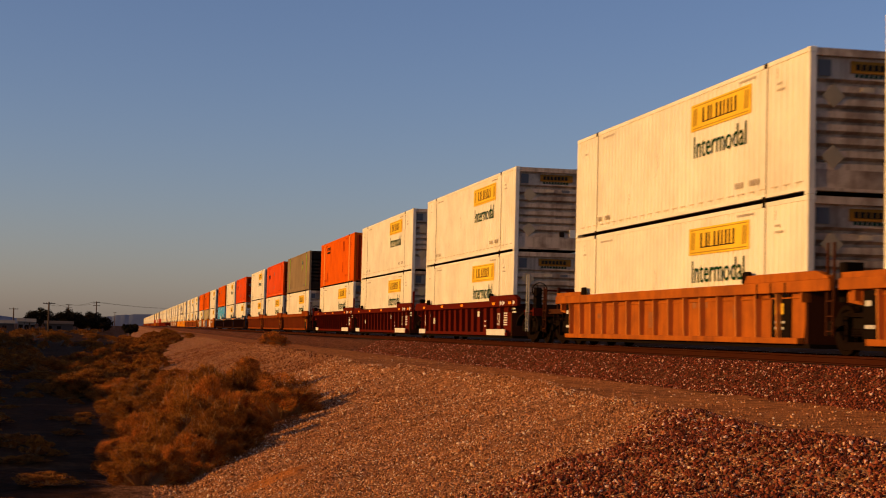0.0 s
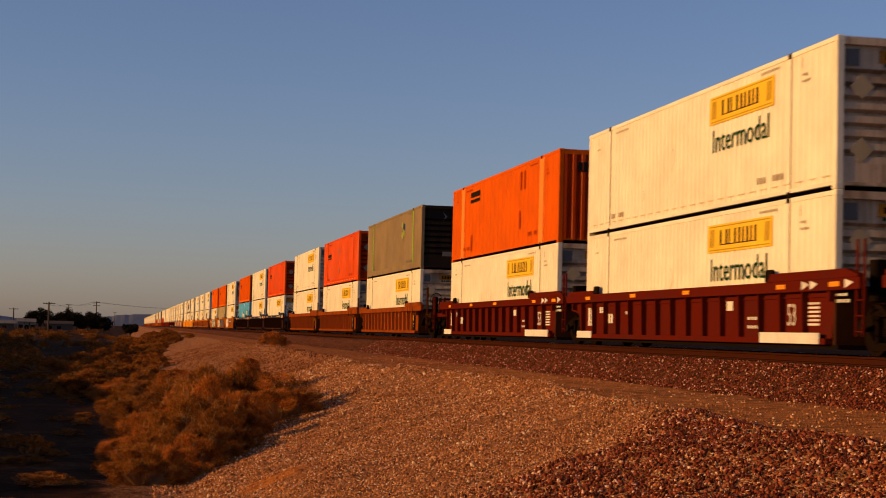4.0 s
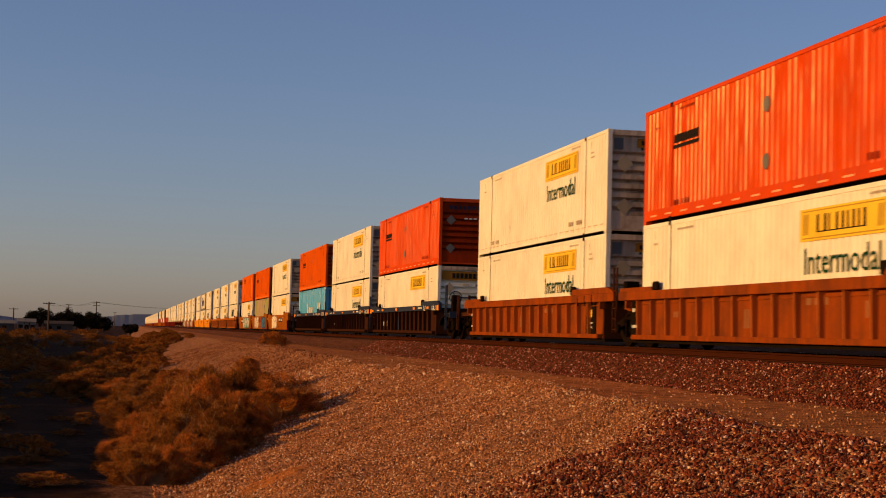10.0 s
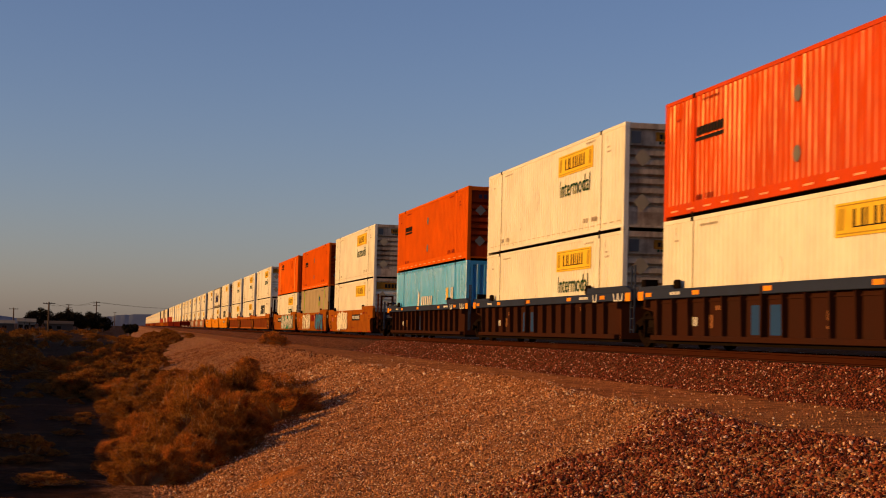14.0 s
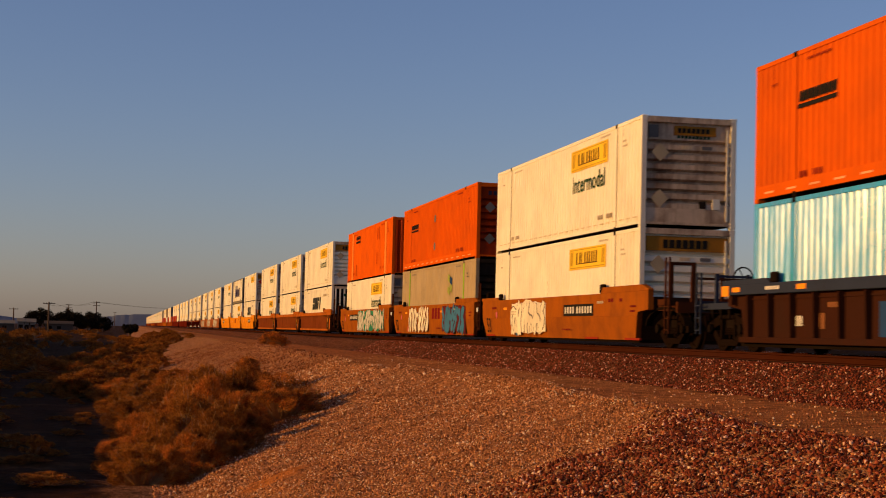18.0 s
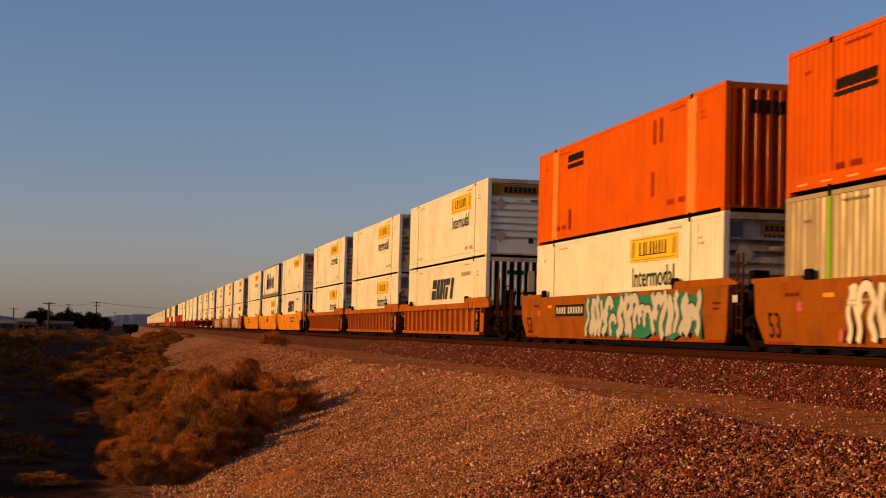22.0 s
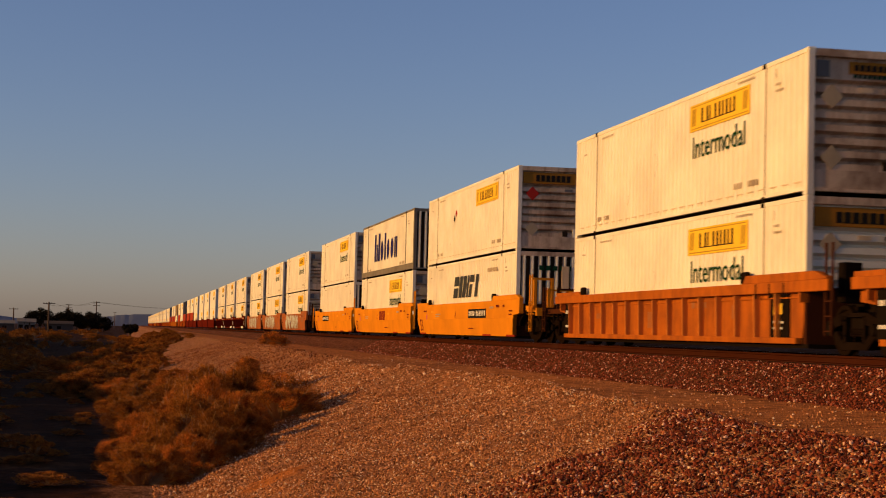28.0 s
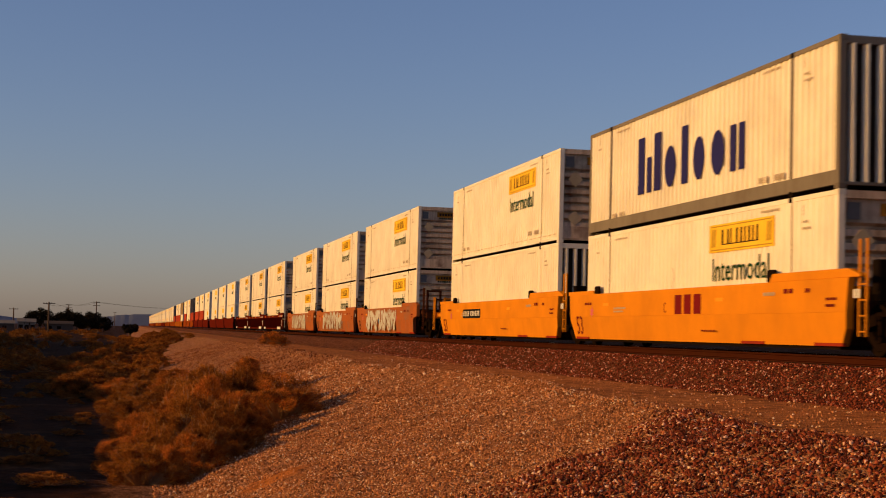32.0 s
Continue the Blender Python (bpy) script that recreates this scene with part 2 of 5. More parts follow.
def ground_z(x, y):
    """Ballast shoulder, bench road, gravel slope, desert floor, and an unseen rise beyond the wash, added to shade it.
    """
    if y > 0:
        y = -y if y < 2.6 else -2.6 - (y - 2.6) * 0.6
    if y > -3.55:
        z = -0.19 - smoothstep(-2.05, -3.55, y) * 0.53
        return z + (0.02 * bumps(x, y, 0.5) if y < -2.0 else 0.0)
    crest = crest_y(x)
    z = BENCH + 0.03 * bumps(x, y, 1.3) + 0.015 * bumps(x, y, 0.35)
    lip = math.exp(-((y - crest) / 0.45) ** 2) * (0.11 + 0.19 * max(-0.5, bumps(x, 1.0, 2.1, 9.0)))
    z += lip * (1 - smoothstep(-70.0, -110.0, x)) * (1 - 0.75 * smoothstep(-20.5, -16.5, x))
    if y < crest:
        foot = 6.1 + 0.5 * bumps(x, 0.0, 12.0, 4.0)
        k = min(1.0, (crest - y) / foot)
        drop = (FLAT - BENCH) * (k if k < 0.85 else 0.85 + 0.15 * smoothstep(0.85, 1.0, k))
        slope = 0.10 * bumps(x, y, 2.6, 3.0) + 0.05 * bumps(x, y, 0.8, 6.0) + 0.02 * bumps(x, y, 0.28, 8.0)
        slope += 0.16 * math.exp(-((x + 22.5) / 2.0) ** 2 - ((y + 11.3) / 0.7) ** 2)
        z += drop + slope * smoothstep(0.0, 0.12, k)
    if x > -24 and -12 < y < -6:
        z += pile(x, y) * (0.05 + 0.10 * bumps(x, y, 0.9, 14.0) * smoothstep(0.0, 0.5, crest - y))
    if y < -16:
        z += 0.12 * bumps(x, y, 6.0) + 0.05 * bumps(x, y, 1.5)
        # added terrain outside the view; it only blocks the low sun from the wash
        edge = -17.6 + 0.085 * min(0.0, x) * 1.0
        rise = smoothstep(edge - 5.0, edge - 12.0, y) * smoothstep(-300.0, -240.0, x) * smoothstep(40.0, 5.0, x)
        z += ((2.5 - edge - 14.5 + 9.5) / 4.1 - 0.12 + 0.7 * smoothstep(-45.0, -65.0, x)) * rise * (0.9 + 0.25 * bumps(x, y, 9.0, 1.0))
    return z


def spread(*stops):
    """Coordinates from stops (start, step), ending at the last start."""
    out = []
    for (a, step), (b, _) in zip(stops, stops[1:]):
        n = max(1, round((b - a) / step))
        out += [a + (b - a) * k / n for k in range(n)]
    return out + [stops[-1][0]]


def zones():
    """Earth whose stone and colour change across the line: ballast, packed road, gravel slope, desert floor darkened
    for shade.
    """
    m = bpy.data.materials.new("desert_earth")
    m.use_nodes = True
    nt = m.node_tree
    bsdf = nt.nodes["Principled BSDF"]
    coord = nt.nodes.new("ShaderNodeTexCoord")
    sep = nt.nodes.new("ShaderNodeSeparateXYZ")
    nt.links.new(coord.outputs["Object"], sep.inputs[0])

    def tex(kind, scale, detail=3.0):
        n = nt.nodes.new(kind)
        n.inputs["Scale"].default_value = scale
        if kind == "ShaderNodeTexNoise":
            n.inputs["Detail"].default_value = detail
        nt.links.new(coord.outputs["Object"], n.inputs["Vector"])
        return n

    def math_node(op, a, b):
        n = nt.nodes.new("ShaderNodeMath")
        n.operation = op
        for s, v in zip(n.inputs, (a, b)):
            if isinstance(v, float):
                s.default_value = v
            else:
                nt.links.new(v, s)
        return n.outputs[0]

    def ramp(v, stops):
        n = nt.nodes.new("ShaderNodeValToRGB")
        while len(n.color_ramp.elements) < len(stops):
            n.color_ramp.elements.new(0.5)
        for e, (p, c) in zip(n.color_ramp.elements, stops):
            e.position, e.color = p, (*c, 1.0)
        nt.links.new(v, n.inputs[0])
        return n.outputs[0]

    def mix(a, b, f, mode="MIX"):
        n = nt.nodes.new("ShaderNodeMix")
        n.data_type, n.blend_type = "RGBA", mode
        for s, v in ((n.inputs[6], a), (n.inputs[7], b), (n.inputs[0], f)):
            if isinstance(v, float):
                s.default_value = v
            else:
                nt.links.new(v, s)
        return n.outputs[2]

    def band(lo, hi):
        n = nt.nodes.new("ShaderNodeMapRange")
        n.inputs["From Min"].default_value, n.inputs["From Max"].default_value = lo, hi
        nt.links.new(across, n.inputs["Value"])
        return n.outputs[0]

    ragged = tex("ShaderNodeTexNoise", 1.1, 5.0)
    across = math_node("ADD", sep.outputs["Y"], math_node("MULTIPLY", math_node("SUBTRACT", ragged.outputs["Fac"], 0.5), 1.6))
    pebble = tex("ShaderNodeTexVoronoi", 34.0)
    cobble = tex("ShaderNodeTexVoronoi", 17.0)
    patch = tex("ShaderNodeTexNoise", 0.35, 6.0)
    grit = tex("ShaderNodeTexNoise", 60.0, 3.0)
    road = ramp(patch.outputs["Fac"], [(0.3, (0.52, 0.20, 0.062)), (0.7, (0.36, 0.130, 0.042))])
    gravel = ramp(pebble.outputs["Color"], [(0.05, (0.13, 0.048, 0.018)), (0.5, (0.40, 0.160, 0.062)), (0.95, (0.72, 0.36, 0.17))])
    gravel = mix(gravel, road, ramp(patch.outputs["Fac"], [(0.52, (0, 0, 0)), (0.68, (0.5, 0.5, 0.5))]))
    bare = nt.nodes.new("ShaderNodeVectorMath")
    bare.operation = "DISTANCE"
    flat = nt.nodes.new("ShaderNodeMapping")
    flat.inputs["Location"].default_value, flat.inputs["Scale"].default_value = (23.9 * 0.62, 11.75, 0.0), (0.62, 1.0, 0.0)
    nt.links.new(coord.outputs["Object"], flat.inputs["Vector"])
    nt.links.new(flat.outputs[0], bare.inputs[0])
    fringe = math_node("ADD", bare.outputs["Value"], math_node("MULTIPLY", math_node("SUBTRACT", ragged.outputs["Fac"], 0.5), 1.5))
    gravel = mix(ramp(ragged.outputs["Fac"], [(0.3, (0.62, 0.21, 0.045)), (0.7, (0.50, 0.16, 0.035))]), gravel, ramp(fringe, [(0.45, (0, 0, 0)), (0.75, (1, 1, 1))]))
    stone = ramp(cobble.outputs["Color"], [(0.05, (0.05, 0.016, 0.007)), (0.6, (0.15, 0.048, 0.02)), (0.97, (0.30, 0.14, 0.07))])
    # wash floor: shade is put into the earth colour, well below the bank's tan
    shaded_floor = ramp(patch.outputs["Fac"], [(0.3, (0.034, 0.012, 0.004)), (0.6, (0.062, 0.024, 0.008)), (0.75, (0.14, 0.065, 0.026))])
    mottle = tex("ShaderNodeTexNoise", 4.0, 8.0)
    c = mix(shaded_floor, gravel, band(-14.6, -13.6))
    c = mix(c, road, band(-7.4, -6.7))
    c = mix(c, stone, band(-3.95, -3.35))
    # track bed painted near-black to deepen the shade under the cars
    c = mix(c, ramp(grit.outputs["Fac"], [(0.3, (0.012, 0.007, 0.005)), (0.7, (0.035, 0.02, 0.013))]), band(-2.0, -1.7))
    c = mix(c, ramp(grit.outputs["Fac"], [(0.3, (0.6, 0.6, 0.6)), (0.7, (1.1, 1.1, 1.1))]), 1.0, "MULTIPLY")
    c = mix(c, ramp(mottle.outputs["Fac"], [(0.38, (0.62, 0.6, 0.58)), (0.62, (1.15, 1.15, 1.15))]), 1.0, "MULTIPLY")
    nt.links.new(c, bsdf.inputs["Base Color"])
    bsdf.inputs["Roughness"].default_value = 0.95
    bsdf.inputs["Specular IOR Level"].default_value = 0.03
    b1 = nt.nodes.new("ShaderNodeBump")
    b1.inputs["Strength"].default_value, b1.inputs["Distance"].default_value = 0.9, 0.03
    nt.links.new(pebble.outputs["Distance"], b1.inputs["Height"])
    b1.invert = True
    b2 = nt.nodes.new("ShaderNodeBump")
    b2.inputs["Strength"].default_value, b2.inputs["Distance"].default_value = 0.5, 0.02
    nt.links.new(grit.outputs["Fac"], b2.inputs["Height"])
    nt.links.new(b1.outputs["Normal"], b2.inputs["Normal"])
    nt.links.new(b2.outputs["Normal"], bsdf.inputs["Normal"])
    return m


EARTH = zones()
gx = spread((-4500, 600), (-1500, 100), (-500, 20), (-200, 3.0), (-90, 1.0), (-55, 0.4), (-34, 0.2), (-9, 1.0), (10, 10), (60, 80), (300, 1))
gy = spread((-4000, 500), (-500, 60), (-140, 8), (-45, 1.5), (-17, 0.45), (-14.2, 0.2), (-6.6, 0.16), (-6.0, 0.3), (-3.7, 0.12), (-1.9, 0.6), (2.0, 0.4), (6.0, 5), (30, 60), (600, 600), (4000, 1))
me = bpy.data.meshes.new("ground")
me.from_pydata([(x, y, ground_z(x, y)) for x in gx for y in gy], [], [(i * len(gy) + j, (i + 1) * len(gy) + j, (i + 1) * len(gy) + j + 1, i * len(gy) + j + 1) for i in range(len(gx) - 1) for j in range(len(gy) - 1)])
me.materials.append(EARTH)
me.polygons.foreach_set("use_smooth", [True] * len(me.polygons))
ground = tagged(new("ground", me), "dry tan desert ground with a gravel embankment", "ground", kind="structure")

# track: two rails on ties
track = tagged(new("track"), "single line of rusty rails on dark ties", "track", kind="structure")
for s in (-1, 1):
    prof = [(-0.075, -0.172), (0.075, -0.172), (0.07, -0.155), (0.012, -0.14), (0.01, -0.05), (0.036, -0.04), (0.036, -0.005), (0.028, 0.0), (-0.028, 0.0), (-0.036, -0.005), (-0.036, -0.04), (-0.01, -0.05), (-0.012, -0.14), (-0.07, -0.155)]
    rail = part("rail", prism(B(), [(s * 0.753 + a, b) for a, b in prof], -1600, 260, "x"), RAIL_STEEL, track, "rusty steel rail")
    part("rail_head", bx(B(), -1600, 260, s * 0.753 - 0.022, s * 0.753 + 0.022, -0.001, 0.0015), TREAD, rail, "polished running band")
TIE_WOOD = surface("creosoted_tie_wood", (0.045, 0.028, 0.018), 0.9, dirty=0.5)
tie_mesh = None
for k in range(170):
    x = -90.0 + 0.5 * k
    if tie_mesh is None:
        tie_mesh = part("tie", soften(bx(B(), -0.115, 0.115, -1.3, 1.3, -0.36, -0.172), 0.012), TIE_WOOD, track, at=(x, 0, 0))
    else:
        part("tie", tie_mesh.data, None, track, at=(x, 0, 0))


# ---- loose stone ----
def stone_material(name, stops, rough=0.85):
    m = bpy.data.materials.new(name)
    m.use_nodes = True
    nt = m.node_tree
    bsdf = nt.nodes["Principled BSDF"]
    geo = nt.nodes.new("ShaderNodeNewGeometry")
    info = nt.nodes.new("ShaderNodeObjectInfo")
    add = nt.nodes.new("ShaderNodeMath")
    add.operation = "ADD"
    frac = nt.nodes.new("ShaderNodeMath")
    frac.operation = "FRACT"
    nt.links.new(geo.outputs["Random Per Island"], add.inputs[0])
    nt.links.new(info.outputs["Random"], add.inputs[1])
    nt.links.new(add.outputs[0], frac.inputs[0])
    cr = nt.nodes.new("ShaderNodeValToRGB")
    while len(cr.color_ramp.elements) < len(stops):
        cr.color_ramp.elements.new(0.5)
    for e, (p, c) in zip(cr.color_ramp.elements, stops):
        e.position, e.color = p, (*c, 1.0)
    nt.links.new(frac.outputs[0], cr.inputs[0])
    coord = nt.nodes.new("ShaderNodeTexCoord")
    spots = nt.nodes.new("ShaderNodeTexNoise")
    spots.inputs["Scale"].default_value = 90.0
    nt.links.new(coord.outputs["Object"], spots.inputs["Vector"])
    mixer = nt.nodes.new("ShaderNodeMix")
    mixer.data_type, mixer.blend_type = "RGBA", "MULTIPLY"
    mixer.inputs[0].default_value = 0.5
    nt.links.new(cr.outputs[0], mixer.inputs[6])
    nt.links.new(spots.outputs["Color"], mixer.inputs[7])
    nt.links.new(mixer.outputs[2], bsdf.inputs["Base Color"])
    bsdf.inputs["Roughness"].default_value = rough
    bsdf.inputs["Specular IOR Level"].default_value = 0.08
    return m


BALLAST = stone_material("ballast_stone", [(0.0, (0.035, 0.008, 0.004)), (0.55, (0.20, 0.040, 0.016)), (0.90, (0.42, 0.105, 0.05)), (0.965, (0.90, 0.54, 0.38))])
GRAVEL = stone_material("tan_gravel", [(0.0, (0.15, 0.050, 0.018)), (0.5, (0.54, 0.205, 0.074)), (0.88, (0.84, 0.39, 0.165)), (0.98, (1.0, 0.76, 0.52))])
CLOD = stone_material("brown_clod", [(0.0, (0.12, 0.035, 0.012)), (0.6, (0.36, 0.12, 0.04)), (1.0, (0.6, 0.27, 0.11))])
CHIP = np.array([(1, 0, 0), (-1, 0, 0), (0, 1, 0), (0, -1, 0), (0, 0, 1), (0, 0, -1)], float)
CHIP_F = np.array([(0, 2, 4), (2, 1, 4), (1, 3, 4), (3, 0, 4), (2, 0, 5), (1, 2, 5), (3, 1, 5), (0, 3, 5)])


def scatter(name, label, material, points, sizes, seed):
    """Many small angular stones in one object."""
    rng = np.random.default_rng(seed)
    n = len(points)
    shape = CHIP[None] * rng.uniform(0.7, 1.4, (n, 6, 1)) * rng.uniform(0.6, 1.1, (n, 1, 3)) + rng.uniform(-0.3, 0.3, (n, 6, 3))
    q = rng.normal(size=(n, 4))
    q /= np.linalg.norm(q, axis=1)[:, None]
    w, x, y, z = q.T
    rot = np.stack([1 - 2 * (y * y + z * z), 2 * (x * y - z * w), 2 * (x * z + y * w), 2 * (x * y + z * w), 1 - 2 * (x * x + z * z), 2 * (y * z - x * w), 2 * (x * z - y * w), 2 * (y * z + x * w), 1 - 2 * (x * x + y * y)], 1).reshape(n, 3, 3)
    v = np.einsum("nij,nkj->nki", rot, shape) * np.asarray(sizes)[:, None, None] + np.asarray(points)[:, None]
    me = bpy.data.meshes.new(name)
    f = (CHIP_F[None] + 6 * np.arange(n)[:, None, None]).reshape(-1, 3)
    me.vertices.add(n * 6)
    me.vertices.foreach_set("co", v.reshape(-1).astype(np.float32))
    me.loops.add(n * 24)
    me.loops.foreach_set("vertex_index", f.reshape(-1).astype(np.int32))
    me.polygons.add(n * 8)
    me.polygons.foreach_set("loop_start", np.arange(0, n * 24, 3, dtype=np.int32))
    me.update(calc_edges=True)
    me.materials.append(material)
    return tagged(new(name, me), label, "stones", kind="stuff")


def strewn(n, x0, x1, y_of, keep, seed, near=True):
    """Points on the ground, thicker towards the camera."""
    rnd = random.Random(seed)
    out = []
    while len(out) < n:
        k = rnd.random()
        x = x1 + (x0 - x1) * (k ** 1.9 if near else k)
        y = y_of(rnd, x)
        if keep(x, y, rnd):
            out.append((x, y))
    return out


def laid(points, sizes, sink=0.25):
    return [(x, y, ground_z(x, y) + s * sink) for (x, y), s in zip(points, sizes)]


rnd = random.Random(5)
p = strewn(26000, -75.0, -19.0, lambda r, x: r.uniform(-3.75, -1.6), lambda x, y, r: r.random() < smoothstep(-3.85, -3.3, y) + 0.06, 11)
s = [rnd.uniform(0.014, 0.031) for _ in p]
scatter("ballast_stones", "dark reddish crushed ballast beside the rail", BALLAST, laid(p, s), s, 1)
p = strewn(19000, -22.5, -9.5, lambda r, x: r.uniform(-11.5, -6.3), lambda x, y, r: r.random() < pile(x, y), 12, False)
s = [rnd.uniform(0.011, 0.029) for _ in p]
scatter("spilt_ballast", "coarse red-brown ballast spilt over the bank", BALLAST, laid(p, s), s, 2)
p = strewn(95000, -48.0, -11.0, lambda r, x: r.uniform(-13.6, -6.4), lambda x, y, r: y < crest_y(x) + 0.3 and r.random() > 0.8 * pile(x, y) and r.random() > 0.5 * smoothstep(0.1, 0.45, bumps(x, y, 1.8, 12.0)) and r.random() > 0.85 * smoothstep(0.75, 0.4, math.hypot((x + 23.9) * 0.62, y + 11.75) + 0.6 * bumps(x, y, 0.7, 4.0)), 13)
s = [rnd.uniform(0.008, 0.019) * (1 + max(0.0, -x - 19) / 48) * (1.7 if rnd.random() < 0.06 else 1) for x, y in p]
scatter("bank_gravel", "tan gravel on the sunlit bank", GRAVEL, laid(p, s), s, 3)
p = strewn(9000, -120.0, -48.0, lambda r, x: r.uniform(-11.5, -6.4), lambda x, y, r: y < crest_y(x) + 0.3, 15)
s = [rnd.uniform(0.02, 0.045) for _ in p]
scatter("bank_clods", "brown clods and stones on the far bank", CLOD, laid(p, s), s, 6)
p = strewn(2600, -60.0, -14.0, lambda r, x: r.uniform(-7.2, -3.6), lambda x, y, r: True, 14)
s = [rnd.uniform(0.008, 0.025) for _ in p]
scatter("road_pebbles", "scattered pebbles on the packed bench road", GRAVEL, laid(p, s), s, 4)
# the largest nearby stones, one by one
shapes = []
for k in range(6):
    r = random.Random(k + 50)
    bm = B()
    bmesh.ops.create_icosphere(bm, subdivisions=1, radius=1.0)
    for v in bm.verts:
        v.co *= r.uniform(0.62, 1.0)
        v.co.z *= 0.7
    me = bpy.data.meshes.new("stone")
    bm.to_mesh(me)
    bm.free()
    me.materials.append(BALLAST if k < 4 else GRAVEL)
    shapes.append(me)
r = random.Random(77)
for k in range(280):
    while True:
        x, y = r.uniform(-21, -9.8), r.uniform(-11, -6.6)
        if r.random() < pile(x, y) + 0.05:
            break
    size = r.uniform(0.022, 0.04)
    st = part("stone", shapes[r.randrange(6)], None, ground, at=(x, y, ground_z(x, y) + size * 0.2))
    st.scale, st.rotation_euler = (size,) * 3, (r.uniform(-0.5, 0.5), r.uniform(-0.5, 0.5), r.uniform(0, 6.28))


# ---- desert shrubs ----
def leaf_material(name, dark, light):
    """Thin leaves that let some of the light through, with random dark clumps painted as shaded gaps."""
    m = stone_material(name, [(0.0, dark), (0.6, tuple((a + b) / 2 for a, b in zip(dark, light))), (1.0, light)], 0.9)
    nt = m.node_tree
    bsdf = nt.nodes["Principled BSDF"]
    # clump noise darkens the leaf colour to suggest shaded gaps in the crown
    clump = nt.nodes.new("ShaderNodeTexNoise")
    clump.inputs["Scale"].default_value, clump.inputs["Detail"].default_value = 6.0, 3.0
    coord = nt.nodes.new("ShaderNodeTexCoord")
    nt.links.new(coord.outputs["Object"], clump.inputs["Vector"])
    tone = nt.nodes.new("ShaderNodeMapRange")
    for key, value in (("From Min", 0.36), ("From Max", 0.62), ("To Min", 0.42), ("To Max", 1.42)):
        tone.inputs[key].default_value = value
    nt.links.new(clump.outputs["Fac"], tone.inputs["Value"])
    gap_shade = nt.nodes.new("ShaderNodeMix")
    gap_shade.data_type, gap_shade.blend_type = "RGBA", "MULTIPLY"
    gap_shade.inputs[0].default_value = 1.0
    nt.links.new(bsdf.inputs["Base Color"].links[0].from_socket, gap_shade.inputs[6])
    nt.links.new(tone.outputs[0], gap_shade.inputs[7])
    nt.links.new(gap_shade.outputs[2], bsdf.inputs["Base Color"])
    thin = nt.nodes.new("ShaderNodeBsdfTranslucent")
    both = nt.nodes.new("ShaderNodeMixShader")
    both.inputs[0].default_value = 0.16
    nt.links.new(bsdf.inputs["Base Color"].links[0].from_socket, thin.inputs["Color"])
    nt.links.new(bsdf.outputs[0], both.inputs[1])
    nt.links.new(thin.outputs[0], both.inputs[2])
    nt.links.new(both.outputs[0], nt.nodes["Material Output"].inputs["Surface"])
    return m


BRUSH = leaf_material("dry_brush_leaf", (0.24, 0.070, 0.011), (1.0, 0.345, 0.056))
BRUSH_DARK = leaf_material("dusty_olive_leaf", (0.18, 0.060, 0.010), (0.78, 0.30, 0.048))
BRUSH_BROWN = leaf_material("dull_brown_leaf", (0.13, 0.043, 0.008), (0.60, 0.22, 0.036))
TWIG = surface("dry_twig_bark", (0.46, 0.26, 0.12), 0.9)


